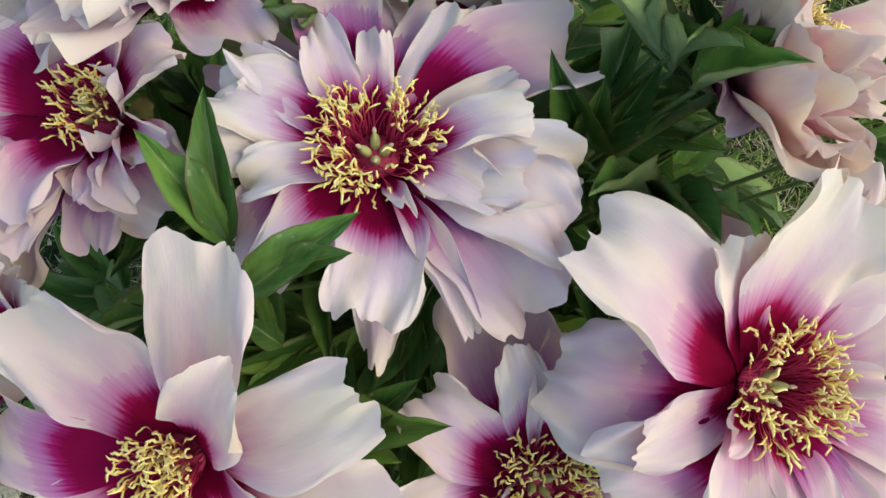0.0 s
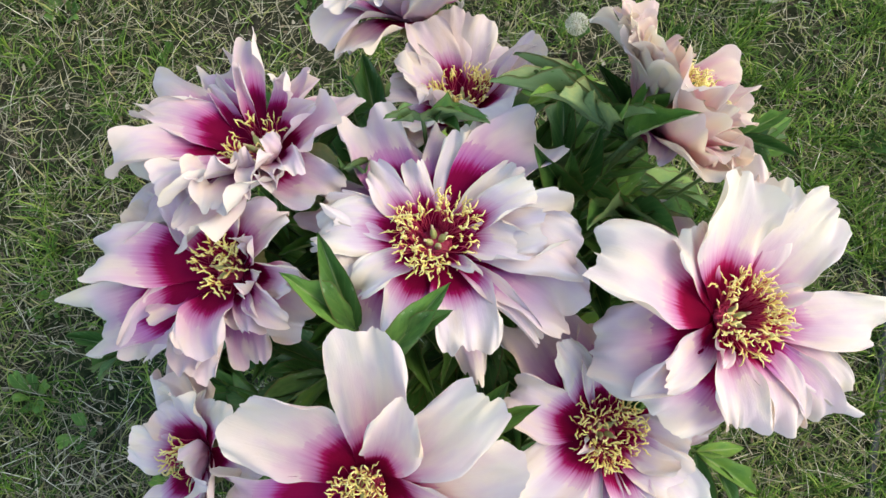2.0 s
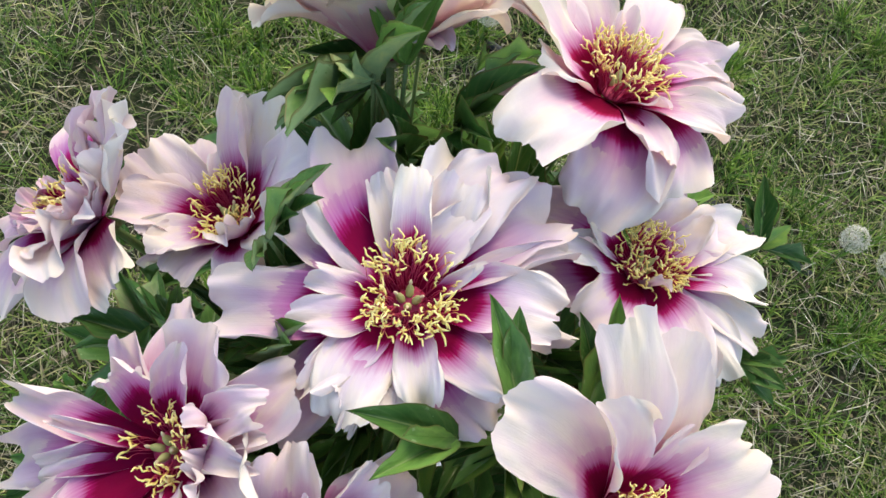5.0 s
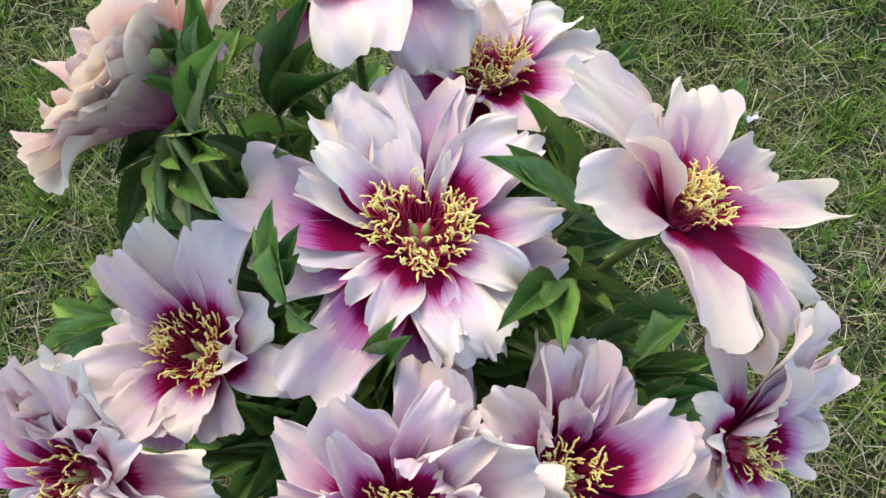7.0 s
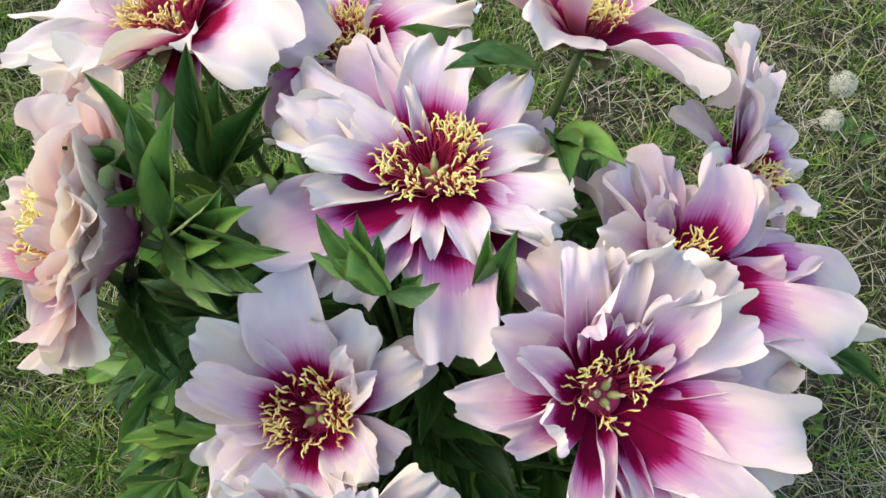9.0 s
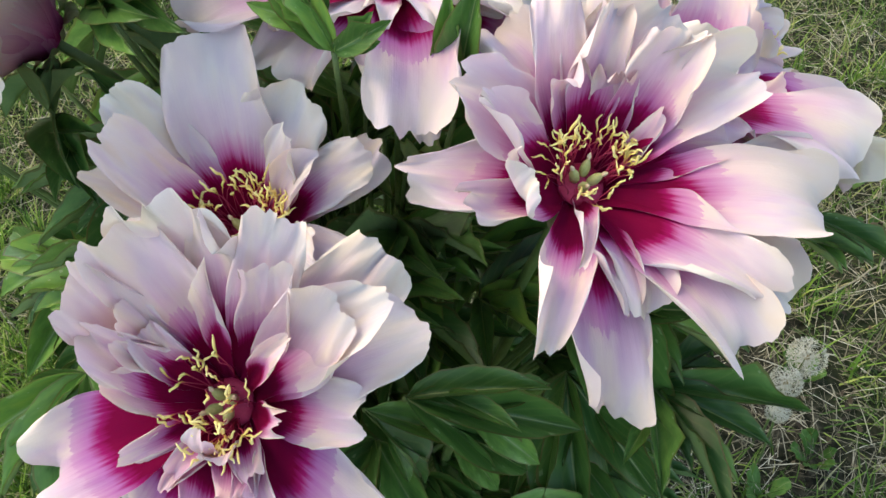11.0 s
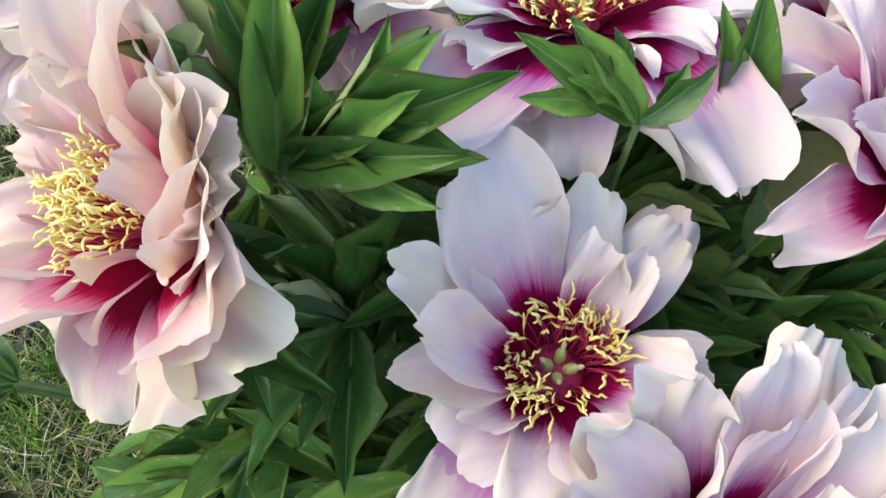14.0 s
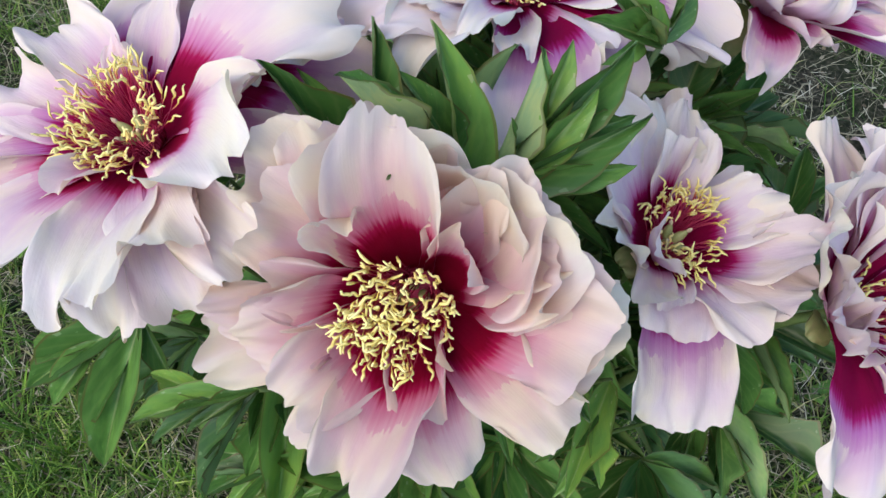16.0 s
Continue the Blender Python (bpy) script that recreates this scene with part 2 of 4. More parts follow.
SOIL = soil_material()
HOSE = noisy_material("black_rubber", (0.035, 0.038, 0.042), (0.08, 0.085, 0.09), 40, 0.5, 0.4)
FLUFF = noisy_material("seed_fluff", (0.42, 0.41, 0.33), (0.62, 0.60, 0.50), 60, 0.9)
SEED = noisy_material("seed_core", (0.22, 0.17, 0.10), (0.36, 0.30, 0.18), 60, 0.9)
PLASTIC = noisy_material("white_plastic", (0.74, 0.77, 0.80), (0.84, 0.86, 0.88), 12, 0.45, 0.4)


# ---------------------------------------------------------------- mesh helpers
def put_mesh(name, verts, faces, mats, parent=None, label="", uvs=None, index=None, smooth=True):
    """One mesh object from arrays; uvs are given per vertex."""
    me = bpy.data.meshes.new(name)
    me.from_pydata([tuple(v) for v in verts], [], [tuple(f) for f in faces])
    for m in mats:
        me.materials.append(m)
    if uvs is not None:
        layer = me.uv_layers.new(name="UVMap")
        loops = np.empty(len(me.loops), dtype=np.int32)
        me.loops.foreach_get("vertex_index", loops)
        layer.data.foreach_set("uv", np.asarray(uvs, dtype=np.float32)[loops].ravel())
    if index is not None:
        me.polygons.foreach_set("material_index", np.asarray(index, dtype=np.int32))
    me.polygons.foreach_set("use_smooth", np.full(len(me.polygons), smooth))
    me.update()
    ob = new(name, me)
    ob.parent = parent
    if label:
        tagged(ob, label)
    return ob


def grid_faces(nu, nv, offset=0):
    return [(offset + i * nv + j, offset + i * nv + j + 1, offset + (i + 1) * nv + j + 1, offset + (i + 1) * nv + j)
            for i in range(nu - 1) for j in range(nv - 1)]


def tube(points, radii, sides=6):
    """Vertices, faces and length values of a tube along points."""
    pts = np.asarray(points, float)
    tan = np.gradient(pts, axis=0)
    tan /= np.linalg.norm(tan, axis=1)[:, None] + 1e-9
    ref = np.array([0.31, 0.95, 0.05])
    a = np.cross(tan, ref)
    a /= np.linalg.norm(a, axis=1)[:, None] + 1e-9
    b = np.cross(tan, a)
    ang = np.linspace(0, 2 * np.pi, sides, endpoint=False)
    ring = a[:, None] * np.cos(ang)[None, :, None] + b[:, None] * np.sin(ang)[None, :, None]
    verts = (pts[:, None] + ring * np.asarray(radii, float)[:, None, None]).reshape(-1, 3)
    n = len(pts)
    faces = [(i * sides + j, i * sides + (j + 1) % sides, (i + 1) * sides + (j + 1) % sides, (i + 1) * sides + j)
             for i in range(n - 1) for j in range(sides)]
    faces.append(tuple(range(sides))[::-1])
    faces.append(tuple((n - 1) * sides + j for j in range(sides)))
    u = np.repeat(np.linspace(0, 1, n), sides)
    return verts, faces, np.stack([u, np.zeros_like(u)], 1)


def joined(pieces):
    verts, faces, uvs, at = [], [], [], 0
    for v, f, u in pieces:
        verts.append(v)
        uvs.append(u)
        faces += [tuple(k + at for k in q) for q in f]
        at += len(v)
    return np.concatenate(verts), faces, np.concatenate(uvs)


def wave(x, seed):
    """Smooth repeatable wobble between about -1 and 1."""
    return (np.sin(x * 2.3 + seed * 1.7) + 0.6 * np.sin(x * 5.1 + seed * 3.1) + 0.4 * np.sin(x * 9.7 + seed * 5.3)) / 1.6


# ---------------------------------------------------------------- peony flowers
def petal_arrays(az, reach, rise, width, seed, ruffle=1.0, cup=None, curl=0.0, point=0.0, depth=0.018, ragged=0.0):
    """A ruffled petal blade in the flower's own frame: rooted at the centre, its tip at reach and rise.
    cup bends the sides up, curl turns the tip inward (degrees), point narrows the end."""
    rng = random.Random(seed)
    a = radians(az)
    out, side, up = np.array([math.cos(a), math.sin(a), 0]), np.array([-math.sin(a), math.cos(a), 0]), np.array([0, 0, 1.0])
    nu, nv = 28, 45
    chord = math.hypot(reach - 0.008, rise + depth)
    slope = math.degrees(math.atan2(rise + depth, reach - 0.008))
    bend = radians(max(-26.0, min(34.0, 32.0 * (1 - slope / 42.0))) + rng.uniform(-7, 7))
    length = chord * bend / math.sin(bend) if abs(bend) > 0.01 else chord
    u = np.linspace(0, 1, nu)[:, None] ** 0.9
    s = np.sin(np.linspace(-math.pi / 2, math.pi / 2, nv))[None, :]
    mag = np.abs(s)
    # outline: narrow claw, broad rounded end with a shallow wave, shallow lobes and now and then a notch
    notch = rng.choice((0, 0, 0, 0.05)) * np.exp(-((s - rng.uniform(-0.5, 0.5)) / rng.uniform(0.05, 0.13)) ** 2)
    square = rng.uniform(2.6, 4.2) - 1.4 * point
    end = 1.0 + (0.055 * np.sin(1.5 * s + seed * 1.7) + 0.028 * np.sin(3.7 * s + seed * 2.9)) * (1 - s ** 2) + 0.012 * wave(s * 5.5, seed + 5) * (1 - s ** 6) - notch - (0.24 + 0.25 * point) * (1 - np.sqrt(np.maximum(1 - mag ** square, 0.0)))
    for _ in range(4):
        end = end - ragged * rng.uniform(0.01, 0.08) * np.exp(-((s - rng.uniform(-0.85, 0.85)) / rng.uniform(0.05, 0.12)) ** 2)
    ue = u * (1 + (end - 1) * u ** 1.5)
    grow = np.clip(u / rng.uniform(0.56, 0.74), 0, 1)
    half = 0.5 * width * (0.38 + 0.62 * grow * grow * (3 - 2 * grow)) * (1 + 0.04 * wave(u * 4 + 1.3 * np.sign(s), seed + 9) * mag)
    half = half * (1 - 0.85 * point * np.clip((u - 0.5) / 0.5, 0, 1) ** 1.3)
    # lengthwise bend, with a tip that rolls and frills
    tip = np.clip((ue - 0.58) / 0.42, 0, 1) ** 1.4
    roll_tip = radians(curl + rng.uniform(-42, 22))
    frill = ruffle * (0.50 * np.sin(s * rng.uniform(1.8, 3.2) + rng.uniform(0, 6)) + 0.15 * np.sin(s * rng.uniform(5, 8) + rng.uniform(0, 6)))
    e = radians(slope) + bend * (1 - 2 * ue) + (roll_tip + frill) * tip + 0.10 * ruffle * wave(ue * 4 + s, seed + 6)
    step = np.diff(ue, axis=0, prepend=0 * ue[:1])
    r = 0.008 + np.cumsum(length * step * np.cos(e), axis=0)
    z = -depth + np.cumsum(length * step * np.sin(e), axis=0)
    # sideways section: cupped, its margins fluttering
    cup = rng.uniform(-0.10, 0.45) if cup is None else cup
    left, right = rng.uniform(-1.2, 1.0), rng.uniform(-1.2, 1.0)
    margin = np.clip((mag - 0.45) / 0.55, 0, 1) ** 1.3
    flutter = np.sin(u * rng.uniform(5, 9) + np.where(s > 0, rng.uniform(0, 6), rng.uniform(0, 6))) + 0.25 * np.sin(u * rng.uniform(11, 15) + s + seed)
    phi = cup * 1.15 * mag + ruffle * margin * u * (1 - 0.6 * tip) * (0.8 * np.where(s > 0, left, right) + 0.7 * flutter) + rng.uniform(-0.22, 0.22) * s * u
    ds = np.diff(s, axis=1)
    mid = nv // 2
    across, lift = np.zeros((nu, nv)), np.zeros((nu, nv))
    wide = half + 0 * s
    for j in range(mid + 1, nv):
        across[:, j] = across[:, j - 1] + wide[:, j] * np.cos(phi[:, j]) * ds[0, j - 1]
        lift[:, j] = lift[:, j - 1] + wide[:, j] * np.sin(phi[:, j]) * ds[0, j - 1]
    for j in range(mid - 1, -1, -1):
        across[:, j] = across[:, j + 1] - wide[:, j] * np.cos(phi[:, j]) * ds[0, j]
        lift[:, j] = lift[:, j + 1] + wide[:, j] * np.sin(phi[:, j]) * ds[0, j]
    # lengthwise pleats
    lift = lift + width * u ** 1.3 * (0.022 * np.sin(4.6 * s + 0.8 * u + seed) + 0.010 * np.sin(9.5 * s + 0.5 * u + 2 * seed) + 0.0018 * wave(s * 7 + 0.3 * u, seed + 12))
    lift = lift - lift[:, mid:mid + 1]
    rim = np.clip((np.maximum(mag, u) - 0.72) / 0.28, 0, 1) * u
    path = (s + u * np.sign(s)) * rng.uniform(5.5, 9.5)
    lift = lift + ruffle * width * rim * (0.048 * np.sin(path + seed) + 0.014 * np.sin(2.3 * path + 3 * seed))
    # the blade twists and sways toward its tip
    tw = ruffle * rng.uniform(-0.18, 0.18) * u ** 1.4
    across, lift = across * np.cos(tw) - lift * np.sin(tw), across * np.sin(tw) + lift * np.cos(tw)
    sway = ruffle * rng.uniform(-0.14, 0.14) * width
    across = across + sway * np.sin(np.pi * ue)
    r, z = r - lift * np.sin(e), z + lift * np.cos(e)
    # the rolled end still lands at the asked reach and rise
    if curl == 0:
        most = 0.4 * length
        r = r + np.clip(reach - r[-1, mid], -most, most) * u
        z = z + np.clip(rise - z[-1, mid], -most, most) * u
    verts = r[..., None] * out + z[..., None] * up + across[..., None] * side
    uv = np.stack(np.broadcast_arrays(u * (0.45 + 0.55 * max(chord, 0.03) / 0.10), 0.5 + 0.5 * s), -1)
    # the outer face lies a hair below the inner one
    normal = np.cross(np.gradient(verts, axis=0), np.gradient(verts, axis=1))
    normal = normal / np.maximum(np.linalg.norm(normal, axis=-1, keepdims=True), 1e-9)
    thick = 0.0005 * (1 - 0.8 * np.maximum(u ** 8, mag ** 8))[..., None]
    both = np.concatenate([verts.reshape(-1, 3), (verts - normal * thick).reshape(-1, 3)])
    faces = grid_faces(nu, nv)
    outer = [q[::-1] for q in grid_faces(nu, nv, nu * nv)]
    return both, faces + outer, np.concatenate([uv.reshape(-1, 2)] * 2)


def two_faced(faces):
    """Material index for each face of a petal: inner face 0, outer face 1."""
    return [0] * (len(faces) // 2) + [1] * (len(faces) // 2)


def stamen_arrays(count, spread, height, seed, inner, depth):
    """Fine wine-red filaments that end in curled yellow anthers, in tufts round the heart."""
    rng = np.random.RandomState(seed)
    pieces = []
    tufts = rng.uniform(0, 2 * np.pi, max(9, count // 5))
    for k in range(count):
        a = tufts[k % len(tufts)] + rng.normal(0, 0.2)
        r0 = rng.uniform(0.007, 0.015)
        r1 = spread * (inner + (1.04 - inner) * rng.uniform(0, 1) ** 0.7)
        h = height * rng.uniform(0.55, 1.0)
        da = rng.normal(0, 0.22)
        u = np.linspace(0, 1, 7)
        rad = r0 + (r1 - r0) * u ** 1.2
        ang = a + da * u ** 2
        z = 0.005 - depth + (h + depth - 0.016) * u ** 0.8
        fil = np.stack([rad * np.cos(ang), rad * np.sin(ang), z], 1)
        fil += (0.0012 * np.sin(u * rng.uniform(4, 8) + k) * u)[:, None] * rng.normal(0, 1, 3)
        d = fil[-1] - fil[-2]
        d = d / np.linalg.norm(d) + rng.normal(0, 0.38, 3) + np.array([0, 0, 0.25])
        d /= np.linalg.norm(d)
        e = np.cross(d, rng.normal(0, 1, 3))
        e /= np.linalg.norm(e)
        g = np.cross(d, e)
        n = 9
        q = np.linspace(0, 1, n)[1:]
        length = rng.uniform(0.006, 0.0130)
        turn = rng.uniform(0.1, 1.6) * q ** 1.2
        swing = rng.uniform(0, 6)
        bow = np.cumsum(np.cos(turn)[:, None] * d + np.sin(turn)[:, None] * (e * math.cos(swing) + g * math.sin(swing)), axis=0) * (length / (n - 1))
        wob = (0.0008 * np.sin(q * rng.uniform(7, 12) + rng.uniform(0, 6)))[:, None] * g
        pts = np.concatenate([fil, fil[-1] + bow + wob])
        w = rng.uniform(0.8, 1.2)
        radii = np.concatenate([[0.00030] * 6 + [0.00034], np.array([0.00048, 0.00070, 0.00080, 0.00082, 0.00078, 0.00070, 0.00058, 0.00030]) * w])
        pieces.append(tube(pts, radii, 4))
    return pieces


def ovoid(radius, length, lean, az, seg=8):
    t = np.linspace(0, 1, 8)
    prof = radius * np.sin(np.pi * np.clip(t * 0.9 + 0.08, 0, 1)) ** 0.8
    d = np.array([math.cos(az), math.sin(az), 0])
    pts = np.stack([d * (lean * k * length) + np.array([0, 0, 1.0]) * k * length for k in t])
    return tube(pts, np.maximum(prof, 0.0004), seg)


CROWN = Vector((0.03, 0.03, 0.0))
BLOSSOMS = []
flower_seed = [10]


def stem_points(top, axis, foot):
    """A stem that rises from the crown and meets the flower along its axis."""
    top, foot, axis = Vector(top), Vector(foot), Vector(axis)
    b = top - axis * 0.16
    mid = foot.lerp(b, 0.55) + Vector((0, 0, 0.08))
    out = []
    for k in range(15):
        u = k / 14
        out.append(foot * (1 - u) ** 3 + mid * (3 * u * (1 - u) ** 2) + b * (3 * u * u * (1 - u)) + top * u ** 3)
    return out


def peony(centre, axis, rows, label, petal_mat, stamens=90, spread=0.030, height=0.026, ruffle=1.0, inner=0.6, depth=0.018, ragged=0.3):
    """One blossom with its stem. rows: each petal's direction in degrees, reach, rise and width in centimetres,
    and where it has them its cup and the inward curl of its tip."""
    flower_seed[0] += 100
    seed = flower_seed[0]
    flower = new("peony_flower")
    axis = Vector(axis).normalized()
    BLOSSOMS.append((Vector(centre), axis))
    turn = Vector((0, 0, 1)).rotation_difference(axis).to_matrix().to_4x4()
    flower.matrix_world = Matrix.Translation(centre) @ turn
    tagged(flower, label, "flower", "peony blossoms on the bush")
    inverse = flower.matrix_world.inverted()
    for k, (az, reach, rise, width, *form) in enumerate(rows):
        cup, curl, point = (*form, *(None, 0.0, 0.0)[len(form):])
        v, f, uv = petal_arrays(az, reach / 100, rise / 100, width / 100, seed + k, ruffle, cup, curl, point, depth, ragged)
        back = BACK_WARM if petal_mat in (PETAL_PEACH, PETAL_PINK, PETAL_BLUSH) else BACK_COOL
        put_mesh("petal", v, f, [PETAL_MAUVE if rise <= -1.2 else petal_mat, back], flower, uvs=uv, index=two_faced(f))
    for v, f, uv in stamen_arrays(stamens, spread, height, seed, inner, depth):
        put_mesh("stamen", v, f, [STAMEN], flower, uvs=uv)
    pad = ovoid(0.014, 0.010, 0.0, 0.0, 16)
    put_mesh("disc", pad[0] + np.array([0, 0, 0.002 - depth]), pad[1], [DISC], flower, "wine-red disc", uvs=pad[2])
    for k in range(4):
        a = k * math.pi / 2 + seed
        c = ovoid(0.0031, 0.015, 0.35, a)
        carpel = put_mesh("carpel", c[0] + np.array([0.0032 * math.cos(a), 0.0032 * math.sin(a), 0.008 - depth]), c[1], [CARPEL], flower, "green carpel", uvs=c[2])
        c = ovoid(0.0014, 0.004, 0.6, a)
        put_mesh("stigma", c[0] + np.array([0.0080 * math.cos(a), 0.0080 * math.sin(a), 0.0215 - depth]), c[1], [STIGMA], carpel, "cream stigma", uvs=c[2])
    foot = CROWN + Vector((centre[0], centre[1], 0)).normalized() * 0.05 if Vector(centre).xy.length > 0.01 else CROWN
    pts = [inverse @ p for p in stem_points(Vector(centre) - axis * depth, axis, foot)]
    v, f, uv = tube(pts, np.linspace(0.0055, 0.0036, len(pts)), 8)
    put_mesh("stem", v, f, [STEM], flower, "green stem", uvs=uv)
    for k in range(4):
        a = k * 90 + seed
        v, f, uv = petal_arrays(a, 0.030, -0.004 - depth, 0.022, seed + 70 + k, 0.6, 0.3, 0.0, 0.0, depth + 0.006)
        put_mesh("sepal", v, f, [SEPAL], flower, uvs=uv)
    return flower


peony((0.0, -0.006, 0.796), (0.0, 0.0, 1.0), [
    (-178, 8.8, 0.6, 3.3), (-163, 7.9, 1.2, 3.5, 0.6, -30), (-138, 10, -3.2, 5.7), (-127, 10, 0.6, 4.6, 0.2, 0, 0.4),
    (-92, 10.2, 1.8, 5.7, 0.3), (-90, 12.2, -2.8, 4.4, 0.2, 0, 0.4), (-66, 4.7, 3.2, 1.6, 0.9, 0, 0.3),
    (-64, 11.9, -0.4, 2.6, 0.7, 0, 0.3), (-46, 12.3, -2.5, 7), (-30, 8.4, 1.2, 4.2, 0.5, 0, 0.3),
    (-28, 11.8, 0.4, 5.7), (-16, 8.5, 2.6, 4.1), (-9, 11.8, 0.2, 5.3), (7, 8.8, 2.4, 3.3, 0.7),
    (24, 8.8, 2.2, 3.3, 0.7), (29, 12.9, -1.4, 7, 0.3), (56, 9.2, 2, 4.8, 0.4), (61, 11.3, -1.5, 5.7),
    (91, 6.9, 1.4, 2.2), (101, 12.9, -2.2, 5.9, 0.3), (104, 12.4, -3.6, 5.5, 0.2, 0, 0.3),
    (117, 7.8, 1.6, 3.2, 0.5, -20), (142, 11.4, -4.6, 5.2), (146, 10.2, 0.4, 3.7, 0.1, 0, 0.3),
    (157, 8.3, 1.2, 3.1, 0.2), (162, 9.8, -0.5, 5.1), (166, 10.1, 0.4, 1.6, 0.5)], "large white peony with wine-red flares atop the bush", PETAL_PALE, 190, 0.034, 0.030, 1.1, 0.42, 0.020, 0.6)
peony((-0.113, -0.180, 0.752), (-0.304, -0.434, 0.848), [
    (-145, 14.2, -1, 5.9, 0.2), (-122, 15.3, -0.2, 4.4, 0.4, 0, 0.3),
    (-96, 13.8, 0.2, 5.1, 0.3), (-50, 10, 1.5, 6.2, 0.3), (-25, 7.2, 1, 3.1), (-8, 13.6, 0.5, 6.6, 0.2),
    (23, 14, 2.8, 5.9, 0.45), (46, 10.6, 4.5, 5.2, 0.4, 0, 0.15), (68, 14.2, 2.6, 6.6, 0.4), (128, 12, 0.6, 8, 0.15),
    (168, 12, -1.4, 6.2, 0.2)], "blush pink peony with few broad petals, leaning outward", PETAL_BLUSH, 170, 0.023, 0.030, 1.0, 0.2, 0.022, 0.2)
peony((0.101, -0.188, 0.702), (0.101, -0.182, 0.978), [
    (-172, 3.5, 3.2, 1.7, 0.9, 0, 0.3), (-159, 11.9, 0.2, 6.3, 0.3), (-131, 11.8, -0.5, 4.2),
    (-111, 10.7, -0.5, 4.2), (-91, 10, -0.5, 4.8, 0.3), (-72, 10.6, -0.5, 4.8), (-58, 10.7, 0, 5, 0.3),
    (-49, 8.2, 0.6, 4.6, 0.3), (-33, 7.3, 1.2, 5.5, 0.3), (-11, 10.6, -1.5, 4.2), (71, 9.3, -2.5, 6.6),
    (77, 6.9, 3, 3.3, 0.4), (100, 6.9, 3, 1.1, 0.6), (106, 8.8, 3, 3.6, 0.4), (106, 11.9, -3, 7.7),
    (145, 9, 0.2, 5.4, 0.4)], "small cream peony half tucked under its neighbour", PETAL_PALE, 190, 0.030, 0.026, 1.0, 0.3, 0.020, 0.4)
peony((0.221, -0.138, 0.782), (0.29, -0.181, 0.94), [
    (-159, 9.6, 0.3, 3.6, 0.6, -20), (-148, 11, -2, 7.9, 0.1), (-142, 5.2, 1.4, 2.2, 0.6), (-112, 9, 0.2, 4.8, 0.4), (-86, 10, -0.4, 5, 0.3), (-62, 11.6, -1.6, 4.4, 0.6),
    (-47, 12.9, -0.8, 4.8, 0.2, 0, 0.2), (-29, 9.9, 0.3, 1.6, 0.3), (-14, 15.9, 0, 5.6, 0.3, 0, 0.2),
    (6, 5.4, 2.2, 2.1, 0.6), (34, 12, 3.6, 6.2, 0.4), (34, 12.2, -1.4, 5.1, 0.3), (54, 12.2, -1.2, 5.5, 0.3),
    (61, 11.3, 4.2, 5.2, 0.4), (72, 12.6, 0.4, 4.4, 0.4), (84, 11.2, 4, 7.2, 0.4), (105, 10.8, -4, 4.2),
    (119, 8.8, 2.8, 4, 0.6), (146, 14.1, 0.2, 7.9, 0.3), (179, 11.5, -5.5, 8.1)], "blush white peony with a wide crown of golden stamens", PETAL_PINK, 200, 0.033, 0.031, 1.1, 0.4, 0.022, 0.45)
peony((0.073, 0.154, 0.722), (0.054, 0.304, 0.951), [
    (-151, 8.7, 1.6, 3.7, 0.5), (-150, 5.6, 3.3, 2.5, 0.7), (-148, 9.6, 1.4, 3.7, 0.3), (-130, 5.2, 3.4, 3.2, 0.5),
    (-114, 7.9, 4.4, 5.7, 0.3), (-80, 9.4, 5.8, 6.2, 0.3), (-37, 8.2, 6.2, 4, 0.4), (-23, 6.8, 6.4, 3.7, 0.6),
    (-6, 8.1, 4.8, 3.5, 0.5), (17, 5.3, 1, 2.6, 0.8), (22, 6.6, -0.3, 5.2, 0.3), (41, 11.3, -5.5, 7.5, 0.3),
    (58, 7, 4, 4.8, 0.4), (84, 7.2, 4.4, 5, 0.4), (108, 6.8, 4.2, 4.6, 0.4), (105, 8.4, -4.5, 4.4), (132, 6.2, 3, 4, 0.5), (148, 6.2, 2, 4.2, 0.5),
    (161, 6.8, 0.5, 3.5, 0.5)], "cupped lavender-white peony with a dark wine centre", PETAL_PALE, 130, 0.027, 0.022, 0.9, 0.5, 0.026, 0.2)
